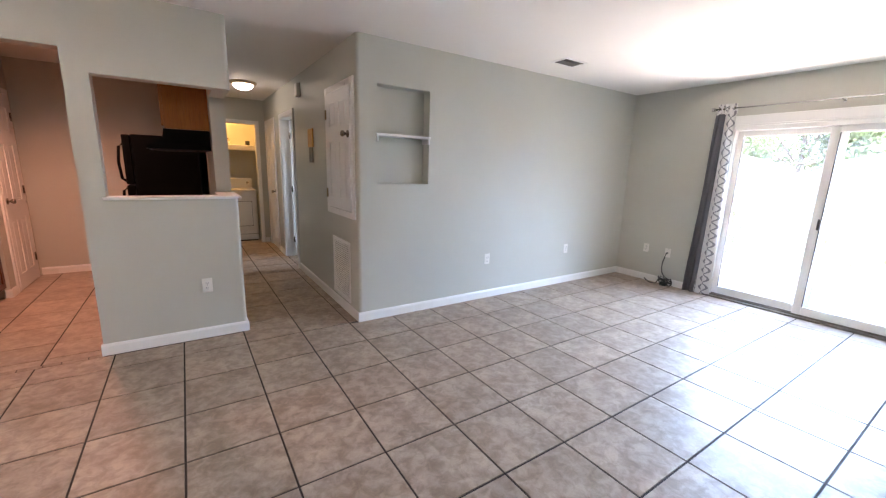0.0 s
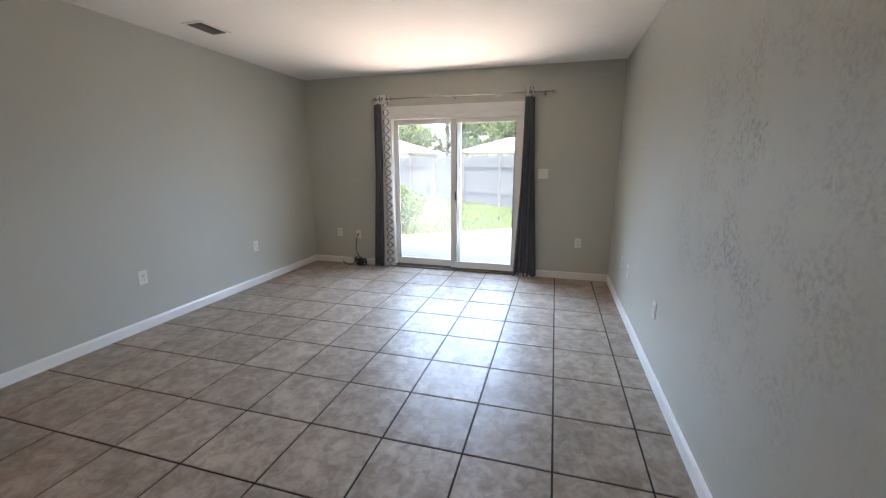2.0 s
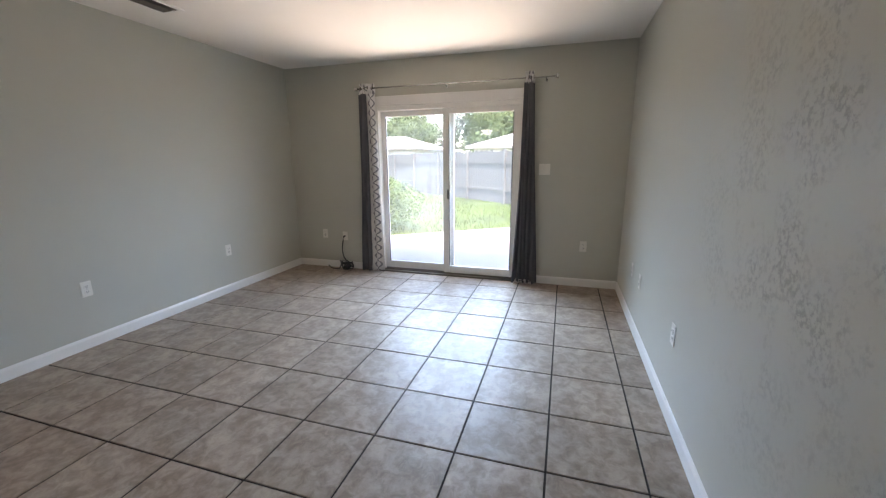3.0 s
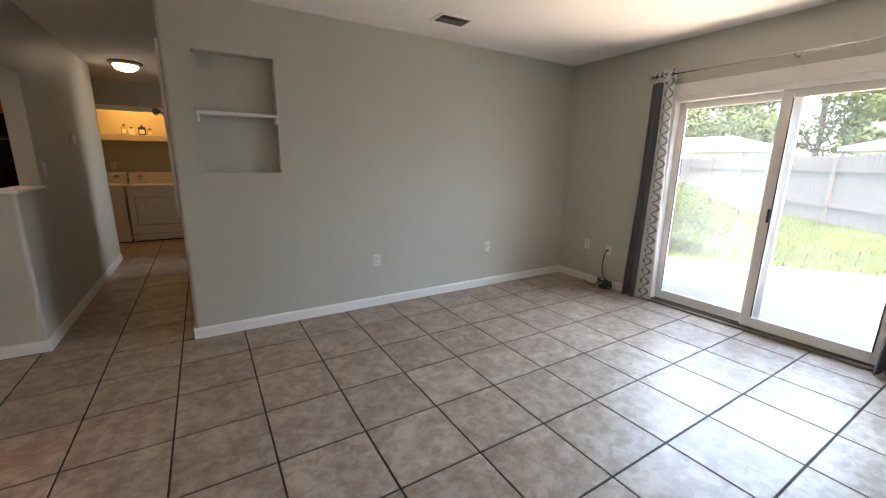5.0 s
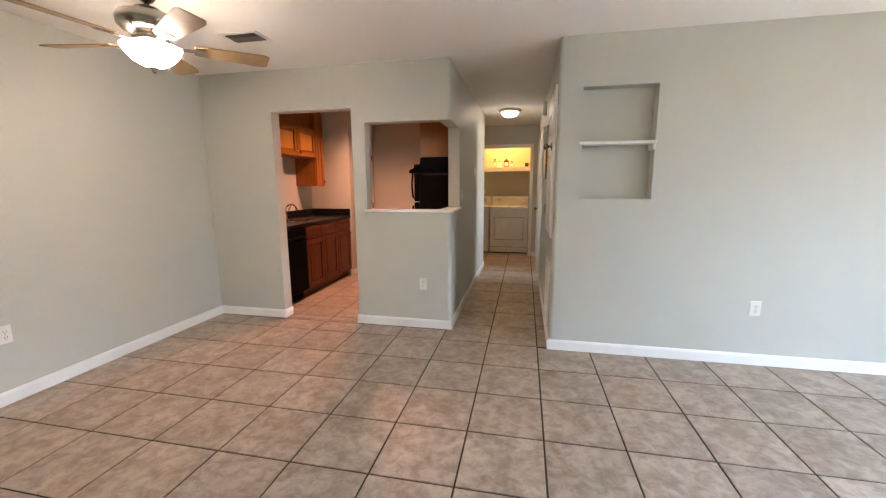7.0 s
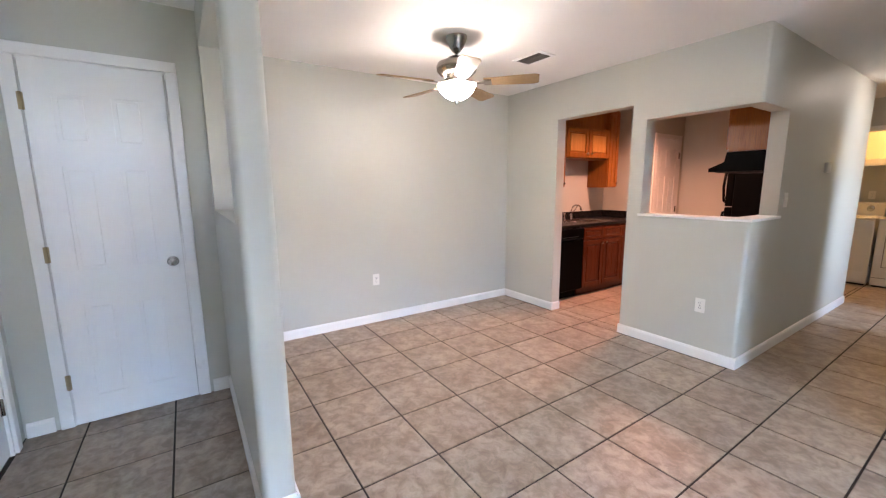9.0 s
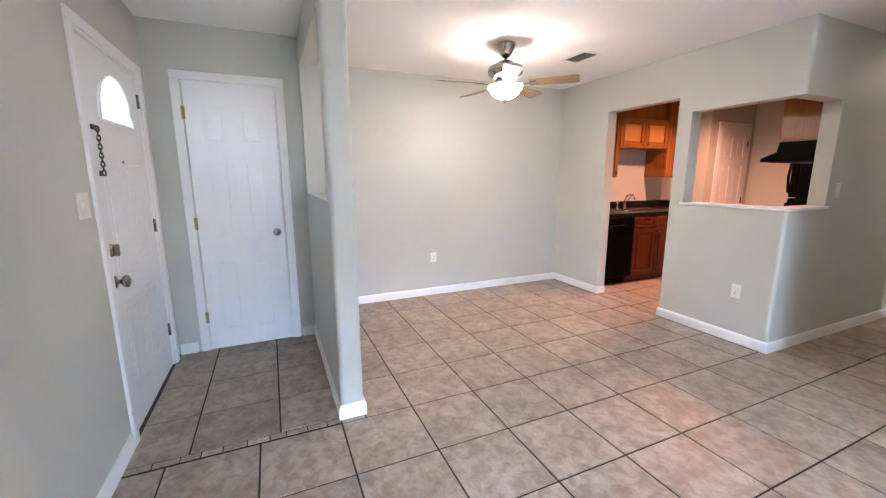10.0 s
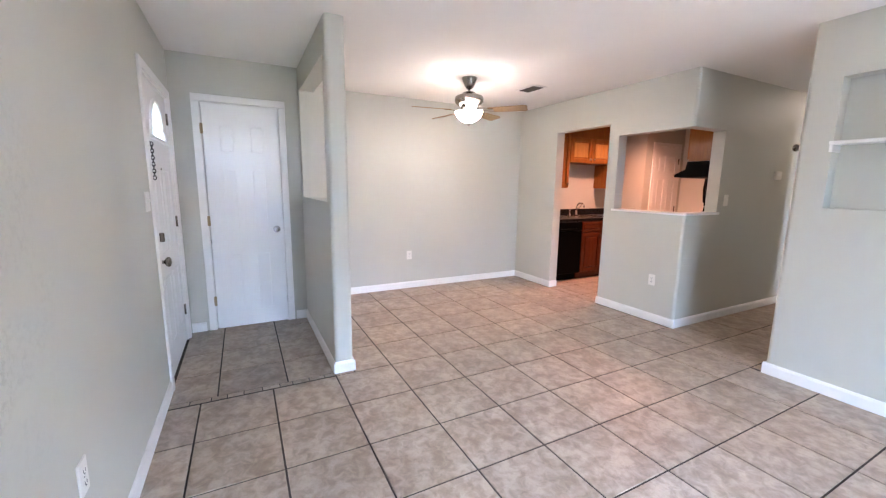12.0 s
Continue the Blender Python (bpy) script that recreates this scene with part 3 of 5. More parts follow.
for i in range(11):
    zc = 1.60 - 0.021 * i
    ring = [(FW - 0.105 + 0.012 * math.cos(2 * math.pi * k / 10) * (1 if i % 2 else 0.45), t + 0.016 + 0.009 * math.cos(2 * math.pi * k / 10) * (0.3 if i % 2 else 1), zc + 0.014 * math.sin(2 * math.pi * k / 10)) for k in range(11)]
    tube(ring, 0.0036, 5, chain)
part("door_chain", chain, plastic_dark, fd, "dark metal security chain")
part("chain_plate", boxes(((FW - 0.135, t, 1.595), (FW - 0.07, t + 0.010, 1.62)), ((FW - 0.12, t, 1.375), (FW - 0.09, t + 0.008, 1.40)), bev=0.002), plastic_dark, fd)
part("weatherstrip", boxes(((0.0, 0.004, -0.012), (FW, 0.04, 0.0))), plastic_dark, fd, "dark rubber door sweep")

# pantry door in the kitchen
pd = thing("pantry_door", pose(-1.595, 6.285, 0.012, 0, 0, -90), "closed white six-panel pantry door in the kitchen", "door")
part("leaf", door_leaf(0.61, 2.02, 0.035, rows=ROWS6, stile=0.09, rec=0.010, groove=0.018), door_white, pd)
knob(pd, 0.55, 0.035, 0.93, 1)
for z in (0.25, 1.02, 1.80):
    hinge(pd, 0.012, 0.036, z, 1, nickel)
# hall doors
hd = thing("hall_door", pose(HX1 + 0.115, 6.20, 0.012, 0, 0, 2), "white hall door standing open into a side room", "door")
part("leaf", door_leaf(0.76, 2.02, 0.035, rows=ROWS6), door_white, hd)
knob(hd, 0.70, 0.0, 0.93, -1)
for z in (0.25, 1.02, 1.80):
    hinge(hd, 0.0, 0.0, z, -1, nickel)
fh = thing("hall_door", pose(HX1 + 0.03, 6.76, 0.012, 0, 0, 90), "closed white panelled door near the laundry", "door")
part("leaf", door_leaf(0.62, 2.02, 0.035, rows=ROWS6, stile=0.10), door_white, fh)
knob(fh, 0.06, 0.035, 0.95, 1)

# ---- sliding glass door ----
Y0, Y1, Y2, ZT = 0.29, 2.0, 1.10, 1.965
sd = thing("sliding_door", pose(EX, 0, 0), "white-framed sliding glass door to the patio", "door")
fr = boxes(((-0.012, Y0 - 0.02, 0.0), (0.115, Y0 + 0.035, ZT)), ((-0.012, Y1 - 0.035, 0.0), (0.115, Y1 + 0.02, ZT)), ((-0.012, Y0 + 0.035, ZT - 0.045), (0.115, Y1 - 0.035, ZT)), bev=0.003)
part("door_frame", fr, vinyl, sd)
part("track", boxes(((-0.03, Y0 - 0.02, 0.0), (0.12, Y1 + 0.02, 0.018)), ((0.01, Y0 + 0.036, 0.018), (0.018, Y1 - 0.036, 0.035)), ((0.062, Y0 + 0.036, 0.018), (0.07, Y1 - 0.036, 0.035)), bev=0.002), grime, sd, "worn metal door track")


def sash(name, ya, yb, x0, x1, label, film, s=0.058):
    z0, z1 = 0.037, ZT - 0.047
    bm = boxes(((x0, ya, z0), (x1, ya + s, z1)), ((x0, yb - s, z0), (x1, yb, z1)), ((x0, ya + s, z0), (x1, yb - s, z0 + 0.085)), ((x0, ya + s, z1 - 0.06), (x1, yb - s, z1)), bev=0.004)
    ob = part(name, bm, vinyl, sd, label)
    xm = (x0 + x1) / 2
    pn = part("pane", boxes(((xm - 0.003, ya + s - 0.008, z0 + 0.077), (xm + 0.003, yb - s + 0.008, z1 - 0.052))), film, ob, "glass pane with a pale haze put into its material")
    pn.visible_shadow = False
    part("gasket", boxes(((x0 - 0.0015, ya + s - 0.001, z0 + 0.085), (x0 + 0.004, ya + s + 0.006, z1 - 0.06)), ((x0 - 0.0015, yb - s - 0.006, z0 + 0.085), (x0 + 0.004, yb - s + 0.001, z1 - 0.06))), plastic_dark, ob, "dark rubber glazing gasket")
    return ob


sash("fixed_sash", Y2 - 0.03, Y1 - 0.036, 0.064, 0.10, "fixed white sash", hazy_glass)
mv = sash("sliding_sash", Y0 + 0.036, Y2 + 0.085, 0.008, 0.046, "sliding white sash with a pull", thin_haze_glass, 0.072)
part("pull", boxes(((-0.006, Y2 + 0.016, 0.92), (0.008, Y2 + 0.033, 1.03)), bev=0.003), plastic_dark, mv, "small dark latch pull")
hb = boxes(((EX - 0.020, Y0 - 0.03, 1.985), (EX, Y1 + 0.03, 2.075)), ((EX - 0.028, Y0 - 0.03, 1.966), (EX, Y1 + 0.03, 1.9845)), bev=0.004)
structure("trim_sliding_door", hb, trim_white, "white painted head trim over the sliding door", "trim")
# brick mould outside
structure("trim_sliding_door_outer", boxes(((EX + 0.121, Y0 - 0.1, 0), (EX + 0.15, Y0 - 0.02, 2.06)), ((EX + 0.121, Y1 + 0.02, 0), (EX + 0.15, Y1 + 0.1, 2.06))), trim_white, "white outer trim", "trim")

# ---- living room things ----
# niche shelf on two brackets
ns = thing("niche_shelf", pose(1.39, NY, 1.655), "white painted shelf board across the wall niche", "shelf")
part("board", boxes(((-0.012, -0.028, 0.012), (0.527, 0.105, 0.034)), bev=0.003), trim_white, ns)
for x0 in (-0.010, 0.503):
    part("bracket", boxes(((x0, -0.022, -0.035), (x0 + 0.02, 0.10, 0.0115)), bev=0.004), trim_white, ns)


def plate(kind, m, label, group=""):
    """A wall plate in its own x-z plane, standing out along -y."""
    th = thing(kind, m, label, kind.replace("_", " "), group)
    w, h = (0.115 if kind == "double_switch" else 0.072), 0.115
    part("cover_plate", boxes(((-w / 2, -0.006, -h / 2), (w / 2, 0, h / 2)), bev=0.0025), plastic_white, th)
    if kind == "cable_outlet":
        part("jack", lathe([(0.009, 0), (0.009, -0.006), (0.006, -0.006), (0.006, -0.013), (0.003, -0.013)], 12, (0, -0.006, 0), "y"), plastic_dark, th, "dark threaded cable jack")
        for z in (0.042, -0.042):
            part("screw", lathe([(0.003, 0), (0.003, -0.0015)], 8, (0, -0.006, z), "y"), steel, th)
    elif kind == "wall_outlet":
        for z in (0.0195, -0.0195):
            sk = part("socket", boxes(((-0.017, -0.0085, z - 0.0145), (0.017, -0.0055, z + 0.0145)), bev=0.002), plastic_white, th)
            part("slot", boxes(((-0.0085, -0.0092, z - 0.004), (-0.006, -0.008, z + 0.007)), ((0.006, -0.0092, z - 0.004), (0.0085, -0.008, z + 0.007)), ((-0.0025, -0.0092, z - 0.011), (0.0025, -0.008, z - 0.0065))), plastic_dark, sk)
        part("screw", lathe([(0.003, 0), (0.003, -0.0015)], 8, (0, -0.006, 0), "y"), steel, th)
    else:
        for x in ((-0.023, 0.023) if kind == "double_switch" else (0.0,)):
            part("toggle", boxes(((x - 0.005, -0.016, -0.004), (x + 0.005, -0.005, 0.014)), bev=0.002), plastic_white, th)
            part("toggle_collar", boxes(((x - 0.009, -0.0075, -0.017), (x + 0.009, -0.0055, 0.017)), bev=0.001), plastic_white, th)
    return th


N, S, E_, W_ = 0, 180, 270, 90   # turns that face the plate into the room from each wall
LAB = "white duplex outlet on the gray wall"
for x, y, z, turn in ((2.695, NY, 0.445, N), (4.0, NY, 0.45, N), (0.052, KY, 0.437, N), (EX, -0.38, 0.445, E_), (EX, 2.79, 0.44, E_),
                      (3.02, SY, 0.45, S), (4.0, SY, 0.44, S), (4.35, SY, 0.44, S), (1.09, SY, 0.465, S), (WX, 1.70, 0.45, W_)):
    plate("wall_outlet", pose(x, y, z, 0, 0, turn), LAB, "wall outlets")
plate("cable_outlet", pose(EX, 2.50, 0.42, 0, 0, E_), "white cable plate with a dark jack and a hanging cord")
plate("double_switch", pose(EX, 0.06, 1.255, 0, 0, E_), "white double light switch beside the curtain")
plate("double_switch", pose(-0.27, SY, 1.26, 0, 0, S), "white light switch beside the front door")
plate("light_switch", pose(HX0, 4.14, 1.26, 0, 0, W_), "white light switch on the hall wall")
th = thing("thermostat", pose(HX0, 5.1, 1.53, 0, 0, W_), "small white thermostat on the hall wall", "thermostat")
part("housing", boxes(((-0.06, -0.025, -0.045), (0.06, 0, 0.045)), bev=0.006), plastic_white, th)
part("display", boxes(((-0.035, -0.0262, -0.005), (0.035, -0.0245, 0.03)), bev=0.001), vinyl, th)


def vent(m):
    """A stamped ceiling register with angled slats over a dark sheet for the duct's shade."""
    th = thing("ceiling_vent", m, "white metal ceiling register with dark slats", "vent", "ceiling vents")
    L, B, rim = 0.31, 0.20, 0.028
    part("frame", boxes(((-L / 2, -B / 2, -0.008), (L / 2, -B / 2 + rim, 0)), ((-L / 2, B / 2 - rim, -0.008), (L / 2, B / 2, 0)),
                        ((-L / 2, -B / 2 + rim, -0.008), (-L / 2 + rim, B / 2 - rim, 0)), ((L / 2 - rim, -B / 2 + rim, -0.008), (L / 2, B / 2 - rim, 0)), bev=0.002), trim_white, th)
    # thin dark sheet on the ceiling in place of the shade inside a duct
    part("duct", boxes(((-L / 2 + rim, -B / 2 + rim, -0.0015), (L / 2 - rim, B / 2 - rim, -0.0005))), vent_dark, th, "dark sheet for the shade of the duct opening")
    n = 9
    for i in range(n):
        y = -B / 2 + rim + (B - 2 * rim) * (i + 0.5) / n
        bm = boxes(((-L / 2 + rim, -0.0065, -0.0007), (L / 2 - rim, 0.0065, 0.0007)))
        bmesh.ops.transform(bm, matrix=pose(0, y, -0.006, 38 if y < 0 else -38), verts=bm.verts)
        part("slat", bm, vent_gray, th)
    return th


vent_gray = surface("dark_slat", (0.10, 0.09, 0.08), 0.6, var=0.2, relief=0.0)
vent(pose(3.19, 2.715, CEIL))
vent(pose(-1.07, 2.70, CEIL))

# ---- ceiling fan ----
cf = thing("ceiling_fan", pose(-1.035, 1.88, CEIL), "nickel ceiling fan with five oak blades and a lit glass bowl", "ceiling fan")
part("canopy", lathe([(0.078, 0), (0.078, -0.008), (0.070, -0.03), (0.048, -0.08), (0.030, -0.105), (0.018, -0.112)], 36), nickel, cf)
part("downrod", lathe([(0.013, -0.105), (0.013, -0.16)], 16), nickel, cf)
part("motor_housing", lathe([(0.03, -0.135), (0.062, -0.142), (0.075, -0.16), (0.105, -0.168), (0.138, -0.182), (0.148, -0.205), (0.144, -0.236), (0.12, -0.262), (0.09, -0.278), (0.07, -0.282)], 40), nickel, cf)
part("switch_housing", lathe([(0.07, -0.282), (0.085, -0.29), (0.085, -0.318), (0.06, -0.326)], 32), nickel, cf)
for k in range(5):
    a = 45 + 72 * k
    bm = bmesh.new()
    n = 14
    top, bot = [], []
    for i in range(n + 1):
        u = i / n
        r = 0.20 + 0.39 * u
        hw = 0.050 + 0.022 * u
        if u > 0.86:
            hw *= math.sqrt(max(0.0, 1 - ((u - 0.86) / 0.145) ** 2)) * 0.35 + 0.65
        for side, lst in ((1, top), (-1, bot)):
            lst.append((r, side * hw))
    outline = top + bot[::-1]
    fa = bm.faces.new([bm.verts.new((x, y, 0)) for x, y in outline])
    ex = bmesh.ops.extrude_face_region(bm, geom=[fa])
    bmesh.ops.translate(bm, verts=[v for v in ex["geom"] if isinstance(v, bmesh.types.BMVert)], vec=(0, 0, 0.006))
    bmesh.ops.transform(bm, matrix=pose(0, 0, -0.322, 0, 0, a) @ pose(0, 0, 0, -12), verts=bm.verts)
    bl = part("blade", bm, blade_wood, cf, "light oak fan blade")
    ir = boxes(((0.10, -0.016, -0.006), (0.215, 0.016, -0.001)), ((0.20, -0.04, -0.005), (0.255, 0.04, -0.0005)), bev=0.002)
    bmesh.ops.transform(ir, matrix=pose(0, 0, -0.322, 0, 0, a) @ pose(0, 0, 0, -12), verts=ir.verts)
    part("blade_iron", ir, nickel, bl, "nickel blade bracket")
part("glass_bowl", lathe([(0.004, -0.430), (0.050, -0.421), (0.086, -0.401), (0.112, -0.374), (0.126, -0.350), (0.136, -0.334), (0.142, -0.336), (0.132, -0.356), (0.119, -0.380), (0.092, -0.408), (0.055, -0.430), (0.02, -0.438)], 40), fan_glass, cf, "lit alabaster glass bowl")
# pan added to cut the hot ring that the bowl throws on the ceiling
part("bowl_light_baffle", lathe([(0.05, -0.3262), (0.108, -0.329), (0.112, -0.332), (0.108, -0.335), (0.05, -0.336)], 36), nickel, cf, "nickel pan added over the glass bowl to block its upward light")
part("finial", lathe([(0.022, -0.437), (0.022, -0.444), (0.009, -0.450), (0.012, -0.460), (0.004, -0.471)], 20), nickel, cf)

# ---- curtain rod and curtains ----
rod = thing("curtain_rod", pose(EX - 0.085, 0, 2.155), "thin nickel curtain rod over the sliding door", "curtain rod")
part("rod", lathe([(0.007, -0.003), (0.007, 2.17)], 14, (0, 0, 0), "y"), steel, rod)
for y, out in ((-0.003, -1), (2.17, 1)):
    part("finial", boxes(((-0.015, y, -0.015), (0.015, y + out * 0.012, 0.015)), ((-0.021, y + out * 0.012, -0.021), (0.021, y + out * 0.035, 0.021)), bev=0.004), steel, rod, "square nickel finial")
for y in (0.08, 1.13, 2.155):
    part("bracket", boxes(((-0.006, y - 0.006, -0.014), (0.083, y + 0.006, -0.008)), ((0.078, y - 0.011, -0.03), (0.0845, y + 0.011, 0.022)), bev=0.002), steel, rod)


def drape(y0, y1, z0, z1, folds, amp, x0, flare=0.0, lean=0.0, phase=0.0, fullness=1.9):
    """A hanging cloth in soft folds between y0 and y1, with real thickness; UVs run in metres of cloth."""
    bm = bmesh.new()
    uv = bm.loops.layers.uv.new("cloth")
    nu, nz = folds * 10, 26
    rows_ = []
    for j in range(nz + 1):
        v = j / nz
        z = z1 + (z0 - z1) * v
        row = []
        for i in range(nu + 1):
            u = i / nu
            ph = 2 * math.pi * folds * u + phase
            w = (u - 0.5) * (1 + flare * v) + 0.5
            a = amp * (0.75 + 0.5 * v) * (0.8 + 0.35 * math.sin(3.1 * u * folds + 1.3))
            y = y0 + (y1 - y0) * w + lean * v + 0.010 * math.sin(2 * ph) + 0.006 * math.sin(5 * v + 9 * u)
            x = x0 + a * math.sin(ph) + 0.008 * math.sin(4 * v + 7 * u)
            row.append(bm.verts.new((x, y, z + (0.006 * math.sin(ph * 0.5 + 2) if j == nz else 0))))
        rows_.append(row)
    cloth = (y1 - y0) * fullness
    for j in range(nz):
        for i in range(nu):
            f = bm.faces.new((rows_[j][i], rows_[j][i + 1], rows_[j + 1][i + 1], rows_[j + 1][i]))
            f.smooth = True
            for lp, (di, dj) in zip(f.loops, ((0, 0), (1, 0), (1, 1), (0, 1))):
                lp[uv].uv = ((i + di) / nu * cloth, rows_[j + dj][i].co.z)
    return bm


def thick(ob, t=0.003):
    md = ob.modifiers.new("thickness", "SOLIDIFY")
    md.thickness = t
    return ob


XC = EX - 0.085
cl = thing("curtain", pose(0, 0, 0), "gray curtain beside a white ogee-patterned one, drawn aside", "curtain", "curtains")
thick(part("gray_panel", drape(2.06, 2.15, 0.02, 2.10, 3, 0.024, XC - 0.005, 0.45, 0.045), cloth_gray, cl, "dark gray cloth"))
thick(part("patterned_panel", drape(1.955, 2.055, 0.03, 2.10, 1, 0.014, XC + 0.002, 0.62, -0.004, 1.0, 1.25), ogee, cl, "white cloth with a gray ogee lattice"))
thick(part("heading", drape(1.96, 2.15, 2.095, 2.205, 5, 0.018, XC, 0.0), ogee, cl, "patterned grommet heading"))
cr = thing("curtain", pose(0, 0, 0), "dark gray curtain with a pale patterned heading, drawn aside", "curtain", "curtains")
thick(part("gray_panel", drape(0.19, 0.282, 0.02, 2.11, 5, 0.030, XC, 1.85, -0.012), cloth_gray, cr, "dark gray cloth"))
thick(part("heading", drape(0.195, 0.28, 2.105, 2.215, 4, 0.018, XC, 0.0), ogee, cr, "patterned grommet heading"))
thick(part("lining", drape(0.14, 0.32, 0.012, 0.05, 5, 0.024, XC + 0.004, 0.3, 0.0), ogee, cr, "pale lining at the hem"))
for th_, ys in ((cl, (1.98, 2.03, 2.08, 2.13)), (cr, (0.20, 0.225, 0.25))):
    for y in ys:
        part("grommet", lathe([(0.019, -0.003), (0.022, 0), (0.019, 0.003)], 16, (XC - 0.002, y, 2.155), "y"), nickel, th_)

# cable and plug by the curtain
cb = thing("power_cord", pose(EX - 0.02, 2.45, 0), "tangled black cord hanging from an outlet to the floor", "cord")
pts = [(0.008, 0.05, 0.42), (-0.02, 0.05, 0.415), (-0.035, 0.054, 0.37), (-0.028, 0.075, 0.29), (-0.022, 0.082, 0.22), (-0.03, 0.06, 0.15), (-0.05, 0.02, 0.12), (-0.06, -0.03, 0.10)]
pts += [(-0.075 + 0.045 * math.cos(0.9 * i), -0.005 + 0.085 * math.sin(0.9 * i), 0.014 + 0.014 * (i % 6) + 0.035 * abs(math.sin(1.7 * i))) for i in range(30)]
pts += [(-0.09, 0.10, 0.012), (-0.11, 0.17, 0.012), (-0.12, 0.21, 0.035), (-0.125, 0.235, 0.06)]
part("cord", tube(pts, 0.0065, 7), plastic_dark, cb)
part("plug", lathe([(0.007, 0.006), (0.0085, -0.004), (0.0085, -0.022), (0.005, -0.028)], 12, (0.0, 0.05, 0.42), "x"), plastic_dark, cb)
part("cord_loop", tube([(-0.07, -0.05 - 0.045 * math.sin(0.55 * i), 0.055 + 0.045 * math.cos(0.55 * i)) for i in range(12)], 0.0065, 7), plastic_dark, cb)
part("adapter", boxes(((-0.105, -0.035, 0.004), (-0.045, 0.04, 0.055)), bev=0.006), plastic_dark, cb, "black power adapter")

# ---- hall ----
ad = thing("access_door", pose(HX1, 3.255, 0.935, 0, 0, 90), "short white panelled access door in a white casing", "door")
AW, AH = 0.765, 1.20
part("casing", boxes(((0, 0, 0), (0.055, 0.018, AH)), ((AW - 0.055, 0, 0), (AW, 0.018, AH)), ((0.055, 0, 0), (AW - 0.055, 0.018, 0.055)), ((0.055, 0, AH - 0.055), (AW - 0.055, 0.018, AH)), bev=0.003), trim_white, ad)
lf = door_leaf(AW - 0.12, AH - 0.13, 0.03, rows=((0.10, 0.62), (0.76, 0.97)), stile=0.10)
bmesh.ops.transform(lf, matrix=Matrix.Translation((0.06, -0.004, 0.065)), verts=lf.verts)
part("leaf", lf, door_white, ad)
# dark sheet behind the leaf draws the shadow in the gaps round it
part("backing", boxes(((0.056, -0.0005, 0.056), (AW - 0.056, 0.001, AH - 0.056))), vent_dark, ad)
knob(ad, 0.10, 0.026, 0.74, 1, material=nickel)
for z in (0.2, 0.95):
    hinge(ad, AW - 0.058, 0.026, z, 1)
rg = thing("return_grille", pose(HX1, 3.41, 0.11, 0, 0, 90), "white louvred return-air grille low on the wall", "vent")
GW, GH = 0.49, 0.59
part("frame", boxes(((0, 0, 0), (0.03, 0.01, GH)), ((GW - 0.03, 0, 0), (GW, 0.01, GH)), ((0.03, 0, 0), (GW - 0.03, 0.01, 0.03)), ((0.03, 0, GH - 0.03), (GW - 0.03, 0.01, GH)), bev=0.002), trim_white, rg)
part("backing", boxes(((0.03, 0, 0.03), (GW - 0.03, 0.001, GH - 0.03))), dusty_filter, rg)
for i in range(26):
    z = 0.04 + (GH - 0.08) * i / 25
    bm = boxes(((0.03, -0.006, -0.0008), (GW - 0.03, 0.006, 0.0008)))
    bmesh.ops.transform(bm, matrix=pose(0, 0.006, z, -40), verts=bm.verts)
    part("slat", bm, trim_white, rg)
kp = thing("key_rack", pose(HX1, 4.52, 1.60, 0, 0, 90), "small brown wooden plaque with dark hooks on the hall wall", "key rack")
part("board", boxes(((0, 0, 0), (0.19, 0.016, 0.20)), bev=0.004), lit_panel_rack_wood, kp)
part("hook_strip", boxes(((0.03, 0.0, -0.17), (0.16, 0.014, -0.002)), bev=0.003), grime, kp)
ch = thing("door_chime", pose(HX1, 5.02, 2.20, 0, 0, 90), "small white chime box high on the hall wall", "chime")
part("housing", boxes(((0, 0, 0), (0.10, 0.045, 0.15)), bev=0.006), plastic_white, ch)
part("back_plate", boxes(((-0.008, 0, -0.008), (0.108, 0.006, 0.158)), bev=0.002), plastic_dark, ch)
hl = thing("hall_ceiling_light", pose(0.73, 6.05, CEIL), "lit flush ceiling light with a nickel rim", "ceiling light")
part("rim", lathe([(0.165, 0), (0.168, -0.012), (0.155, -0.03), (0.127, -0.036)], 40), brass, hl)
part("shade", lathe([(0.128, -0.03), (0.122, -0.05), (0.098, -0.078), (0.055, -0.098), (0.012, -0.104)], 40), hall_glass, hl, "lit frosted glass shade")
part("finial", lathe([(0.012, -0.103), (0.014, -0.114), (0.004, -0.124)], 16), brass, hl)


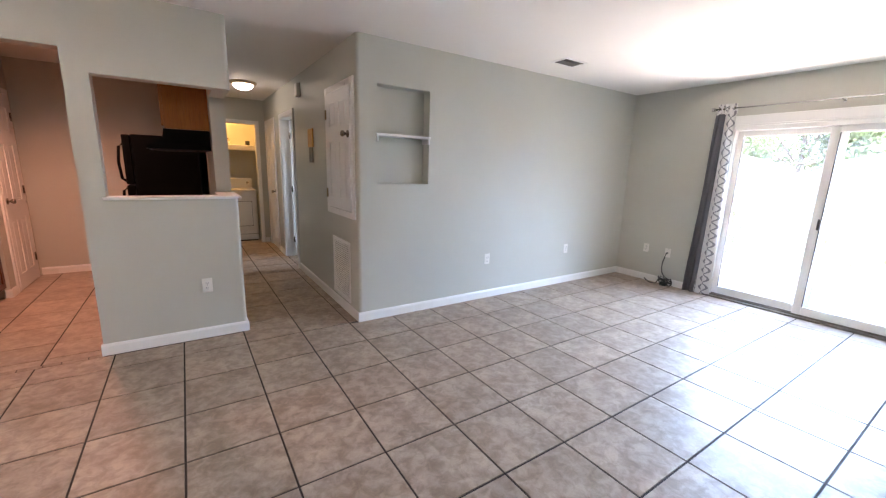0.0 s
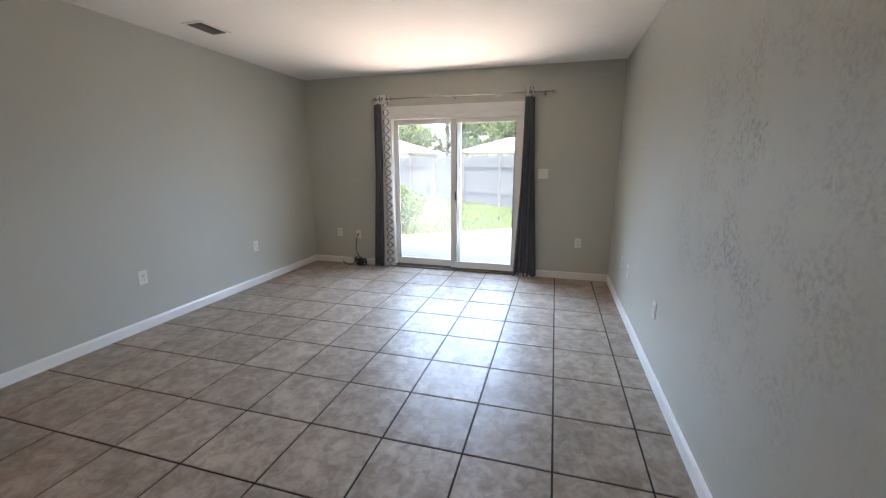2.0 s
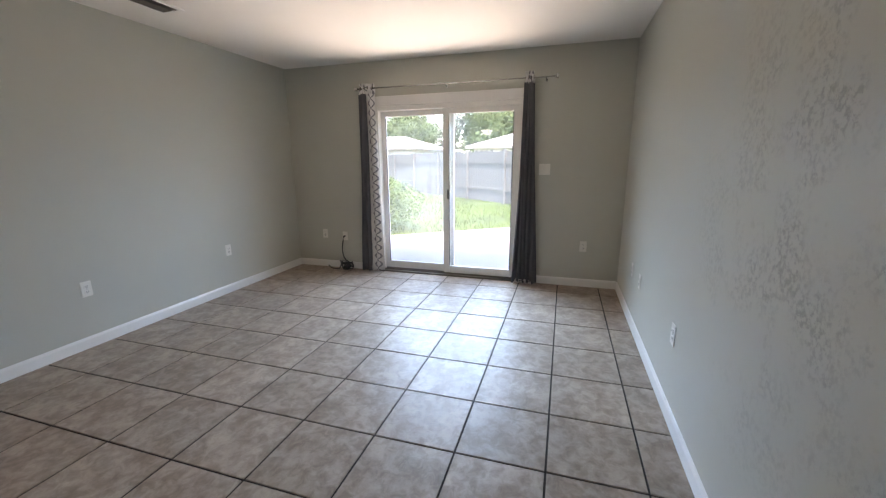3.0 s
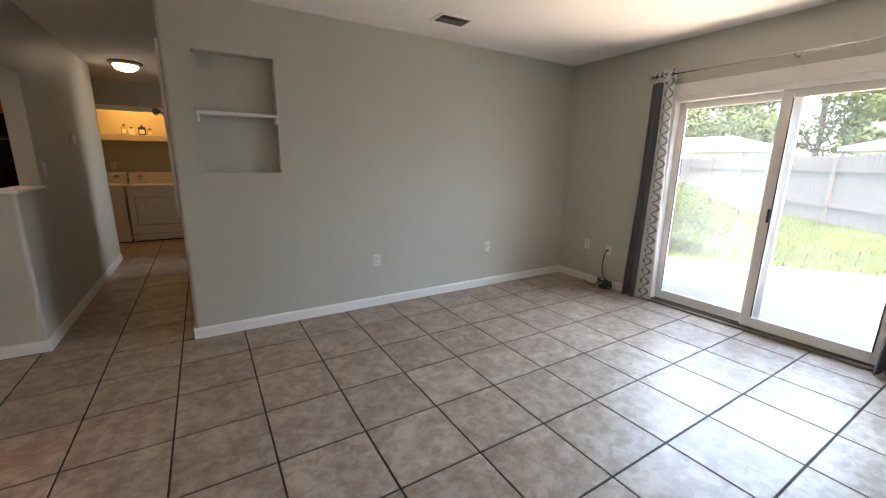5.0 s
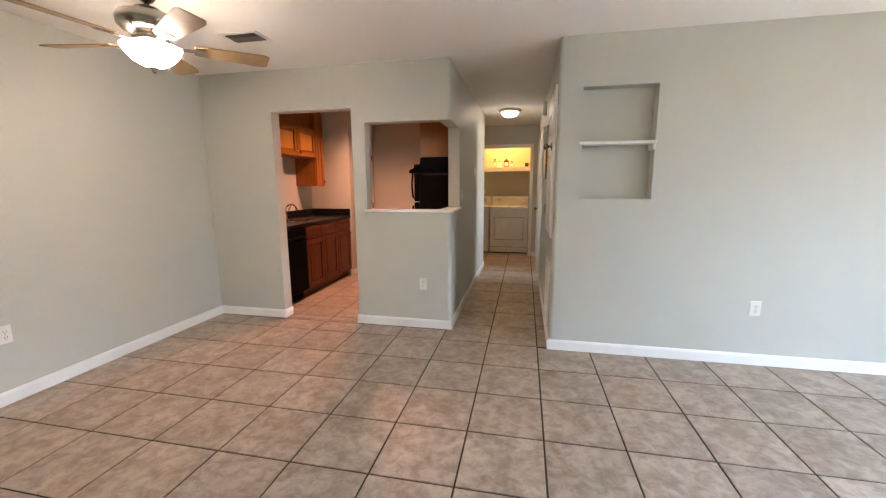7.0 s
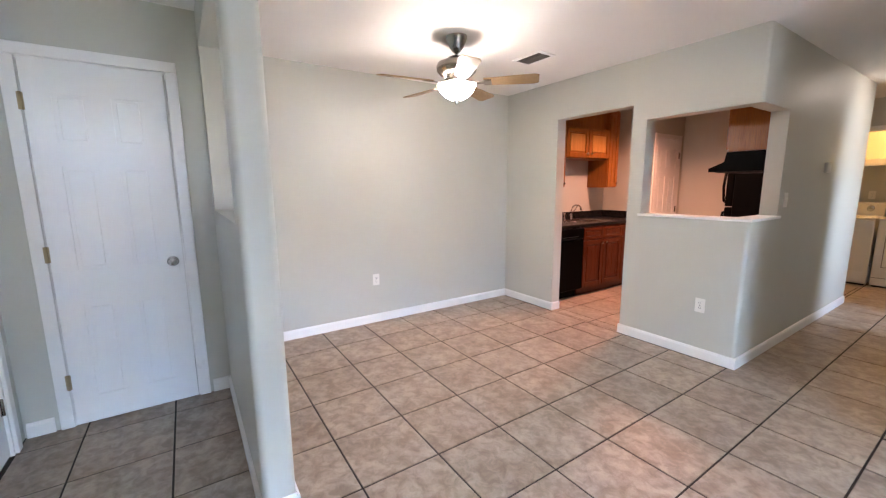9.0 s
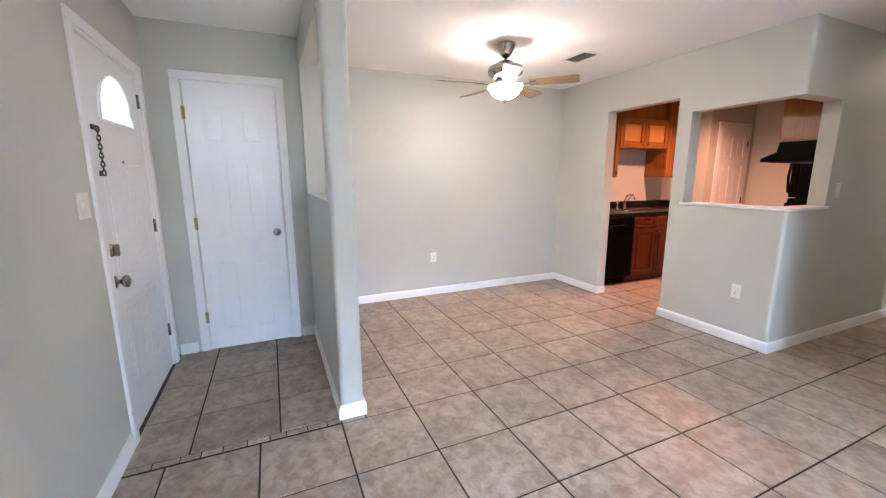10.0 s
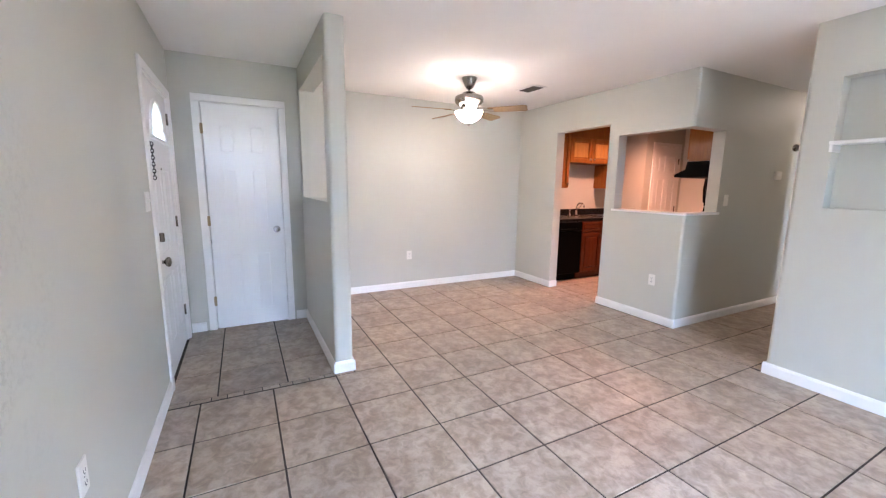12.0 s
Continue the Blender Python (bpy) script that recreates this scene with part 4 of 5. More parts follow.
def machine(name, m, label, washer):
    """A front-load dryer or top-load washer with a raised console."""
    th = thing(name, m, label, name.replace("_", " "))
    w, d, h = 0.74, 0.66, 0.93
    part("cabinet", boxes(((0, 0.012, 0.02), (w, d, h - 0.03)), bev=0.012, seg=2), enamel, th)
    part("top", boxes(((-0.004, 0.0, h - 0.03), (w + 0.004, d, h)), bev=0.01, seg=2), enamel, th)
    bm = bmesh.new()
    prof = [(d - 0.16, h), (d - 0.13, h + 0.17), (d - 0.10, h + 0.19), (d, h + 0.19), (d, h)]
    a = [bm.verts.new((0, y, z)) for y, z in prof]
    b = [bm.verts.new((w, y, z)) for y, z in prof]
    bm.faces.new(a), bm.faces.new(b)
    for i in range(5):
        bm.faces.new((a[i], a[(i + 1) % 5], b[(i + 1) % 5], b[i]))
    con = part("console", bm, enamel, th)
    for x, r in ((0.15, 0.04), (0.66, 0.024)) if not washer else ((0.60, 0.04), (0.15, 0.024)):
        part("dial", lathe([(r, 0.0), (r, -0.02), (r * 0.8, -0.03)], 24, (x, d - 0.139, h + 0.105), "y"), steel, con, "gray control dial")
    part("plinth", boxes(((0.02, 0.03, 0.0), (w - 0.02, d - 0.05, 0.021))), plastic_dark, th, "dark recessed plinth")
    if washer:
        part("lid", boxes(((0.06, 0.05, h), (w - 0.06, d - 0.19, h + 0.012)), bev=0.005), enamel, th)
    else:
        dr = part("door", boxes(((0.09, -0.004, 0.28), (w - 0.09, 0.014, 0.72)), bev=0.01, seg=2), enamel, th)
        part("door_gap", boxes(((0.083, 0.009, 0.273), (w - 0.083, 0.0125, 0.727))), grime, dr)
        part("pull", boxes(((0.13, -0.012, 0.45), (0.15, -0.003, 0.58)), bev=0.003), enamel, dr)
        part("seam", boxes(((0.004, 0.0105, 0.125), (w - 0.004, 0.013, 0.131))), grime, th)
    return th


machine("dryer", pose(0.31, 7.80, 0), "white front-loading clothes dryer with a raised console", False)
machine("washer", pose(-0.46, 7.80, 0), "white top-loading washing machine beside the dryer", True)
ls = thing("laundry_shelf", pose(-0.75, 8.08, 1.70), "long shelf over the washer and dryer", "shelf")
part("board", boxes(((0.001, 0, 0), (1.949, 0.419, 0.02)), bev=0.002), trim_white, ls)
part("cleat", boxes(((0.001, 0.0, -0.07), (1.949, 0.018, -0.001)), ((0.001, 0.40, -0.06), (1.949, 0.418, -0.001))), trim_white, ls)
for x, w, h, mt, lab in ((0.62, 0.07, 0.17, paper_tan, "tan bottle on the laundry shelf"), (0.71, 0.08, 0.13, trim_white, "white carton on the laundry shelf"), (0.84, 0.10, 0.17, plastic_dark, "dark box on the laundry shelf"), (0.96, 0.07, 0.12, paper_tan, "tan carton on the laundry shelf")):
    x0 = x - 0.30
    bt = thing("shelf_item", pose(x0, 8.2, 1.72), lab, "container", "laundry supplies")
    part("body", boxes(((0, 0, 0), (w, 0.09, h * 0.8)), bev=0.008, seg=2), mt, bt)
    part("cap", lathe([(0.018, h * 0.8), (0.018, h * 0.95), (0.012, h)], 14, (w / 2, 0.045, 0)), plastic_dark, bt)
    part("label", boxes(((w * 0.15, -0.001, h * 0.15), (w * 0.85, 0.001, h * 0.55))), trim_white, bt)
cn = thing("shelf_item", pose(1.0, 8.15, 1.72), "dark round tin on the laundry shelf", "container", "laundry supplies")
part("body", lathe([(0.035, 0), (0.037, 0.01), (0.037, 0.06), (0.03, 0.07)], 20), plastic_dark, cn)
part("lid", lathe([(0.038, 0.06), (0.038, 0.075), (0.02, 0.08)], 20), plastic_dark, cn)
plate("wall_outlet", pose(0.10, 8.50, 1.22, 0, 0, N), "white outlet on the laundry wall", "wall outlets")

# ---- kitchen ----


def panel_front(w, h, t=0.02, field=True, frame_w=0.055):
    """A raised-panel cabinet front in x-z, facing -y."""
    bm = bmesh.new()
    f = min(frame_w, w * 0.3, h * 0.3)
    rbox(bm, (0, -t * 0.3, 0), (w, 0, h))
    for lo, hi in (((0, -t, 0), (f, -t * 0.3, h)), ((w - f, -t, 0), (w, -t * 0.3, h)), ((f, -t, 0), (w - f, -t * 0.3, f)), ((f, -t, h - f), (w - f, -t * 0.3, h))):
        rbox(bm, lo, hi, 0.0025)
    return bm


def cab_knob(parent, x, z, y=-0.02):
    part("knob", lathe([(0.006, 0), (0.006, -0.012), (0.014, -0.018), (0.015, -0.025), (0.006, -0.03)], 14, (x, y, z), "y"), nickel, parent, "round nickel cabinet knob")


def cabinet(name, y0, y1, z0, z1, depth, doors, drawers, wood, label, toe=0.0, fieldmat=None, knob_low=False):
    """A cabinet on the west kitchen wall, fronts facing +x. Local x runs along world y, local -y is the front."""
    w, h = y1 - y0 - 0.002, z1 - z0
    th = thing(name, pose(WX + 0.001 + depth, y0 + 0.001, z0, 0, 0, 90), label, "cabinet")
    part("carcass", boxes(((0, 0, toe), (w, depth, h)), *([((0, 0.06, 0), (w, depth, toe))] if toe else [])), wood, th)
    n = doors
    dw = w / n
    top = h - (0.17 if drawers else 0.012)
    for i in range(n):
        fr = panel_front(dw - 0.008, top - toe - 0.016)
        bmesh.ops.translate(fr, verts=fr.verts, vec=(i * dw + 0.004, -0.0005, toe + 0.012))
        d = part("door", fr, wood, th)
        fw, fh = dw - 0.008, top - toe - 0.016
        f = min(0.055, fw * 0.3, fh * 0.3) + 0.02
        fl = boxes(((i * dw + 0.004 + f, -0.017, toe + 0.012 + f), (i * dw + 0.004 + fw - f, -0.0062, toe + 0.012 + fh - f)), bev=0.004)
        part("raised_panel", fl, fieldmat or wood, d)
        kx = i * dw + (dw - 0.04 if (n == 1 or i % 2 == 0) else 0.04)
        cab_knob(d, kx, toe + 0.06 if knob_low else top - 0.05)
        if drawers:
            fr = panel_front(dw - 0.008, 0.145, frame_w=0.035)
            bmesh.ops.translate(fr, verts=fr.verts, vec=(i * dw + 0.004, -0.0005, h - 0.16))
            dr = part("drawer", fr, wood, th)
            part("raised_panel", boxes(((i * dw + 0.05, -0.017, h - 0.115), (i * dw + dw - 0.05, -0.0062, h - 0.06)), bev=0.003), wood, dr)
    return th


cabinet("base_cabinet", 4.21, 5.02, 0, 0.88, 0.60, 2, True, cab_red, "cherry-stained base cabinet with raised panels under the sink", toe=0.10)
cabinet("base_cabinet", 5.02, 5.44, 0, 0.88, 0.60, 1, True, cab_red, "narrow cherry-stained base cabinet with a drawer", toe=0.10)
cabinet("wall_cabinet", 3.62, 4.17, 1.36, 2.40, 0.31, 1, False, cab_wood, "tall honey-maple wall cabinet", knob_low=True)
# its raised panels take the paler wood, with the lamp's glow in the colour
cabinet("wall_cabinet", 4.17, 5.06, 1.74, 2.13, 0.31, 2, False, cab_wood, "short honey-maple cabinet with two doors over the sink", fieldmat=lit_panel_rack_wood, knob_low=True)
mc = bpy.data.objects["wall_cabinet.001"]
# wood board added over the short cabinet to darken that stretch of wall
part("added_top_board", boxes(((0.0, 0.05, 0.392), (0.888, 0.07, 0.66))), cab_wood, mc, "plain wood board added above the short doors to darken the wall there")
cabinet("wall_cabinet", 5.06, 5.28, 1.36, 2.40, 0.31, 1, False, cab_wood, "tall honey-maple wall cabinet", knob_low=True)
dw_ = thing("dishwasher", pose(WX + 0.60, 3.615, 0, 0, 0, 90), "black built-in dishwasher under the counter", "dishwasher")
part("body", boxes(((0, 0.0, 0.10), (0.593, 0.58, 0.878)), ((0.02, 0.06, 0), (0.573, 0.55, 0.10))), black_gloss, dw_)
part("door", boxes(((0.004, -0.025, 0.11), (0.589, -0.0005, 0.74)), bev=0.006), black_gloss, dw_)
part("control_panel", boxes(((0.004, -0.028, 0.745), (0.589, -0.0005, 0.872)), bev=0.006), black_gloss, dw_)
part("handle", boxes(((0.12, -0.05, 0.755), (0.47, -0.027, 0.78)), bev=0.006), black_gloss, dw_)
ct = thing("countertop", pose(0, 0, 0.882), "black laminate countertop with a backsplash", "countertop")
part("slab", boxes(((WX + 0.002, 3.612, 0), (-1.595, 4.34, 0.038)), ((WX + 0.002, 4.90, 0), (-1.595, 5.457, 0.038)), ((WX + 0.002, 4.34, 0), (-2.12, 4.90, 0.038)), ((-1.69, 4.34, 0), (-1.595, 4.90, 0.038)), bev=0.004), counter_black, ct)
part("backsplash", boxes(((WX + 0.002, 3.612, 0.0385), (WX + 0.02, 5.437, 0.14)), ((WX + 0.002, 5.4375, 0.0385), (-1.60, 5.457, 0.14)), bev=0.003), counter_black, ct)
sk = thing("sink", pose(-1.905, 4.62, 0.92), "stainless steel drop-in kitchen sink", "sink")
part("rim", boxes(((-0.225, -0.29, 0), (-0.185, 0.29, 0.006)), ((0.185, -0.29, 0), (0.225, 0.29, 0.006)), ((-0.185, -0.29, 0), (0.185, -0.25, 0.006)), ((-0.185, 0.25, 0), (0.185, 0.29, 0.006)), ((-0.185, -0.015, -0.01), (0.185, 0.015, 0.004)), bev=0.002), steel, sk)
part("basin", boxes(((-0.185, -0.25, -0.17), (0.185, 0.25, -0.165)), ((-0.19, -0.25, -0.17), (-0.185, 0.25, 0)), ((0.185, -0.25, -0.17), (0.19, 0.25, 0)), ((-0.185, -0.255, -0.17), (0.185, -0.25, 0)), ((-0.185, 0.25, -0.17), (0.185, 0.255, 0))), steel, sk)
fa = thing("faucet", pose(-2.10, 4.58, 0.922), "chrome kitchen faucet with a tall curved spout", "faucet")
part("base", lathe([(0.028, 0), (0.028, 0.015), (0.018, 0.025), (0.016, 0.09)], 20), steel, fa)
part("spout", tube([(0, 0, 0.08), (0.0, 0, 0.13), (0.02, 0, 0.175), (0.06, 0, 0.205), (0.11, 0, 0.205), (0.15, 0, 0.18), (0.16, 0, 0.14)], 0.011, 10), steel, fa)
part("lever", tube([(0, 0.0, 0.09), (0.01, 0.06, 0.13), (0.02, 0.10, 0.19)], 0.007, 8), steel, fa)
part("sprayer", lathe([(0.018, 0), (0.014, 0.02), (0.011, 0.06), (0.016, 0.10)], 14, (0.0, -0.14, 0)), steel, fa)
# range hood and cabinet on the hall-side wall
rh = thing("range_hood", pose(0.2, 4.19, 1.50), "black range hood with a sloped front", "range hood")
bm = bmesh.new()
prof = [(-0.002, 0), (-0.48, 0), (-0.48, 0.03), (-0.36, 0.085), (-0.345, 0.17), (-0.002, 0.17)]
a = [bm.verts.new((x, 0, z)) for x, z in prof]
b = [bm.verts.new((x, 0.76, z)) for x, z in prof]
bm.faces.new(a), bm.faces.new(b)
for i in range(6):
    bm.faces.new((a[i], a[(i + 1) % 6], b[(i + 1) % 6], b[i]))
part("canopy", bm, black_gloss, rh)
part("filter", boxes(((-0.44, 0.05, -0.006), (-0.06, 0.71, -0.0005))), vent_dark, rh)
hc = thing("hood_cabinet", pose(0.2, 4.95, 1.672, 0, 0, -90), "honey-maple cabinet over the range hood", "cabinet")
part("carcass", boxes(((0, -0.335, 0), (0.76, -0.002, 0.74))), cab_wood, hc)
for i in range(2):
    fr = panel_front(0.37, 0.70)
    bmesh.ops.transform(fr, matrix=pose(0.005 + 0.38 * i, -0.3355, 0.02), verts=fr.verts)
    part("door", fr, cab_wood, hc)
rf = thing("refrigerator", pose(0.19, 5.30, 0), "black refrigerator with curved door handles", "refrigerator")
part("body", boxes(((-0.66, 0, 0.03), (0, 0.76, 1.66)), bev=0.008), black_gloss, rf)
part("door", boxes(((-0.735, 0.002, 0.06), (-0.662, 0.758, 1.13)), bev=0.012, seg=2), black_gloss, rf, "lower fridge door")
part("freezer_door", boxes(((-0.735, 0.002, 1.14), (-0.662, 0.758, 1.655)), bev=0.012, seg=2), black_gloss, rf)
for z0, z1 in ((0.62, 1.10), (1.17, 1.56)):
    pts = [(-0.735, 0.07, z0), (-0.77, 0.07, z0 + 0.03), (-0.785, 0.07, (z0 + z1) / 2), (-0.77, 0.07, z1 - 0.03), (-0.735, 0.07, z1)]
    part("handle", tube(pts, 0.014, 10), black_gloss, rf)
part("foot", boxes(((-0.62, 0.04, 0), (-0.55, 0.72, 0.03))), plastic_dark, rf)

# ---- outdoors ----
bm = bmesh.new()
bm.faces.new([bm.verts.new(v) for v in ((-400, -400, -0.16), (400, -400, -0.16), (400, 400, -0.16), (-400, 400, -0.16))])
structure("ground", bm, grass_mat, "green lawn reaching to the distance", "ground")
bm = bmesh.new()
poly = [(EX + 0.13, -2.2), (10.6, -2.2), (9.5, 0.9), (8.3, 2.55), (7.7, 3.4), (7.2, 4.6), (EX + 0.13, 4.6)]
f0 = bm.faces.new([bm.verts.new((x, y, -0.30)) for x, y in poly])
ex = bmesh.ops.extrude_face_region(bm, geom=[f0])
bmesh.ops.translate(bm, verts=[v for v in ex["geom"] if isinstance(v, bmesh.types.BMVert)], vec=(0, 0, 0.19))
structure("patio", bm, concrete, "pale sunlit concrete patio slab", "patio")

bm = bmesh.new()
rnd = random.Random(5)
for _ in range(9000):
    x, y = rnd.uniform(7.2, 17), rnd.uniform(-1, 9)
    if (x - 7.2) * 1.9 + (y - 4.6) < 0.35 or x < 7.3:
        continue
    h, a, w = rnd.uniform(0.05, 0.16), rnd.uniform(0, 6.28), 0.008
    dx, dy = math.cos(a) * w, math.sin(a) * w
    lx, ly = rnd.uniform(-0.06, 0.06), rnd.uniform(-0.06, 0.06)
    bm.faces.new([bm.verts.new(v) for v in ((x - dx, y - dy, -0.16), (x + dx, y + dy, -0.16), (x + lx, y + ly, -0.16 + h))])
tagged(mesh_ob("grass", bm, grass_mat), "rough green lawn grass", "grass", kind="stuff")


def leaf_cloud(blobs, count, size, seed):
    """Many small leaves scattered through overlapping lumps."""
    r_ = random.Random(seed)
    bm = bmesh.new()
    total = sum(b[3] ** 2 for b in blobs)
    for cx, cy, cz, rr in blobs:
        for _ in range(int(count * rr ** 2 / total)):
            d = Vector((r_.gauss(0, 1), r_.gauss(0, 1), r_.gauss(0, 1))).normalized()
            q = rr * (0.72 + 0.33 * r_.random()) * (0.85 + 0.3 * noise.noise(Vector((cx, cy, cz)) + d * 1.7))
            c = Vector((cx, cy, cz)) + Vector((d.x * q, d.y * q, d.z * q * 0.9))
            u = Vector((r_.gauss(0, 1), r_.gauss(0, 1), r_.gauss(0, 1))).normalized()
            v = u.cross(d).normalized() if abs(u.dot(d)) < 0.98 else u.orthogonal().normalized()
            s_ = size * r_.uniform(0.6, 1.3)
            w = (u - u.dot(v) * v).normalized()
            bm.faces.new([bm.verts.new(c + k) for k in (-v * s_ * 0.5, w * s_, v * s_ * 0.5, -w * s_ * 0.3)])
    return bm


sh = thing("shrub", pose(8.7, 3.75, -0.16), "rounded leafy green shrub at the edge of the patio", "shrub")
part("foliage", leaf_cloud([(0, 0, 0.75, 0.62), (0.5, 0.5, 0.75, 0.62), (-0.35, 0.6, 0.7, 0.6), (0.2, -0.5, 0.62, 0.52), (0.7, 0.0, 0.7, 0.55), (0.1, 1.1, 0.75, 0.65), (-0.1, -0.3, 0.35, 0.45), (-0.3, 0.2, 0.35, 0.45)], 11000, 0.045, 3), leaf_mat, sh)
part("stem", tube([(0, 0, 0), (0.03, 0.02, 0.35), (0.1, 0.1, 0.7)], 0.03, 8), bark, sh)


def tree(x, y, h, spread, seed):
    r_ = random.Random(seed)
    th = thing("tree", pose(x, y, -0.16), "tall leafy green tree beyond the fence", "tree", "trees beyond the fence")
    tr = bmesh.new()
    pts = [(0, 0, 0), (0.1, 0.05, h * 0.2), (0.05, -0.1, h * 0.42), (0, 0, h * 0.7)]
    tube(pts, 0.16, 8, tr)
    blobs = []
    for k in range(9):
        a, e = r_.uniform(0, 6.28), r_.uniform(0.35, 0.95)
        q = spread * r_.uniform(0.3, 0.85)
        bx, by, bz = q * math.cos(a), q * math.sin(a), h * e
        tube([(0, 0, h * 0.3), (bx * 0.5, by * 0.5, (h * 0.3 + bz) / 2), (bx, by, bz)], 0.05, 6, tr)
        blobs.append((bx, by, bz, spread * r_.uniform(0.38, 0.6)))
    part("trunk", tr, bark, th)
    part("crown", leaf_cloud(blobs, 13000, 0.15, seed), tree_mat, th)
    return th


for i, (x, y, h, sp) in enumerate(((33, 16, 8.6, 3.7), (34, 12.5, 9.0, 3.7), (35, 9.4, 8.2, 3.4), (36, 6.4, 6.2, 3.0), (37, 3.4, 5.2, 2.7), (38, 0, 4.8, 2.7), (32, 20.5, 9.0, 3.9), (40, -4.5, 5.0, 2.9))):
    tree(x, y, h, sp, 20 + i)

# fence: runs away from the house at a slant
fe = thing("fence", pose(0, 0, -0.16), "weathered gray wooden board fence behind the lawn", "fence")
fa0, fa1 = Vector((10.2, -3.2)), Vector((23.5, 12.2))
L = (fa1 - fa0).length
dr_ = (fa1 - fa0).normalized()
ang = math.degrees(math.atan2(dr_.y, dr_.x))
bw = 0.14
n = int(L / (bw + 0.006))
me = {}
for v in range(4):
    hh = 1.80 + 0.02 * v
    bm = boxes(((0, 0, 0.03), (bw, 0.018, hh)))
    bmesh.ops.recalc_face_normals(bm, faces=bm.faces)
    me[v] = bpy.data.meshes.new("board")
    bm.to_mesh(me[v])
    bm.free()
    me[v].materials.append(fence_wood)
for i in range(n):
    p = fa0 + dr_ * (i * (bw + 0.006))
    ob = new("board", me[rnd.randrange(4)])
    ob.matrix_basis = pose(p.x, p.y, 0, 0, 0, ang)
    ob.parent = fe
k = 0.0
while k < L:
    p = fa0 + dr_ * k
    bm = boxes(((-0.045, 0.019, 0), (0.045, 0.109, 1.88)), bev=0.006)
    bmesh.ops.transform(bm, matrix=pose(p.x, p.y, 0, 0, 0, ang), verts=bm.verts)
    part("post", bm, fence_wood, fe)
    k += 2.2
for z in (0.45, 1.40):
    bm = boxes(((0, 0.019, z), (L, 0.057, z + 0.09)))
    bmesh.ops.transform(bm, matrix=pose(fa0.x, fa0.y, 0, 0, 0, ang), verts=bm.verts)
    part("rail", bm, fence_wood, fe)


def far_house(x, y, turn, w, d, hz, label):
    th = thing("neighbour_house", pose(x, y, -0.16, 0, 0, turn), label, "house", "houses beyond the fence")
    part("wall", boxes(((-w / 2, -d / 2, 0), (w / 2, d / 2, 2.15))), siding, th)
    bm = bmesh.new()
    e, z = 0.4, 2.152
    base = ((-w / 2 - e, -d / 2 - e), (w / 2 + e, -d / 2 - e), (w / 2 + e, d / 2 + e), (-w / 2 - e, d / 2 + e))
    vs = [bm.verts.new((a, b, z)) for a, b in base] + [bm.verts.new((a, b, z + 0.12)) for a, b in base]
    vs += [bm.verts.new((-w / 2 + d * 0.27, 0, z + 0.12 + hz)), bm.verts.new((w / 2 - d * 0.27, 0, z + 0.12 + hz))]
    for q in ((4, 5, 9, 8), (6, 7, 8, 9), (5, 6, 9), (7, 4, 8), (3, 2, 1, 0), (0, 1, 5, 4), (1, 2, 6, 5), (2, 3, 7, 6), (3, 0, 4, 7)):
        bm.faces.new([vs[i] for i in q])
    part("roof", bm, roof_mat, th)
    for xx in (-w / 4, w / 4):
        wd = part("window", boxes(((xx - 0.5, -d / 2 - 0.03, 0.9), (xx + 0.5, -d / 2 + 0.001, 1.9))), trim_white, th)
        part("pane", boxes(((xx - 0.44, -d / 2 - 0.034, 0.96), (xx + 0.44, -d / 2 - 0.0305, 1.84))), vent_dark, wd)
    return th


far_house(26.4, -0.7, -90, 11.0, 7.0, 0.9, "low neighbouring house with a pale hipped roof")
far_house(25.6, 13.8, -90, 11.0, 6.5, 0.8, "low neighbouring house with a pale hipped roof, partly behind the shrub")

# ---- floor tiles ----
TILE_MESHES = {}


def tile(x0, x1, y0, y1, parent, material=tile_mat, gap=0.005, name="tile"):
    """One floor tile with eased edges; alike tiles share a mesh."""
    w, d = round(x1 - x0 - 2 * gap, 3), round(y1 - y0 - 2 * gap, 3)
    if w < 0.012 or d < 0.012:
        return
    key = (w, d, material.name)
    if key not in TILE_MESHES:
        e, h = 0.0012, 0.0012
        vs = [(sx * w / 2, sy * d / 2, -0.006) for sx, sy in ((-1, -1), (1, -1), (1, 1), (-1, 1))]
        vs += [(sx * w / 2, sy * d / 2, -h) for sx, sy in ((-1, -1), (1, -1), (1, 1), (-1, 1))]
        vs += [(sx * (w / 2 - e), sy * (d / 2 - e), 0) for sx, sy in ((-1, -1), (1, -1), (1, 1), (-1, 1))]
        fs = [(8, 9, 10, 11)]
        for k in range(4):
            n = (k + 1) % 4
            fs += [(k, n, 4 + n, 4 + k), (4 + k, 4 + n, 8 + n, 8 + k)]
        me = bpy.data.meshes.new("tile")
        me.from_pydata(vs, [], fs)
        me.materials.append(material)
        TILE_MESHES[key] = me
    ob = new(name, TILE_MESHES[key])
    tilt = random.uniform(-0.0004, 0.0004)
    ob.location = ((x0 + x1) / 2, (y0 + y1) / 2, tilt)
    ob.parent = parent
    return ob


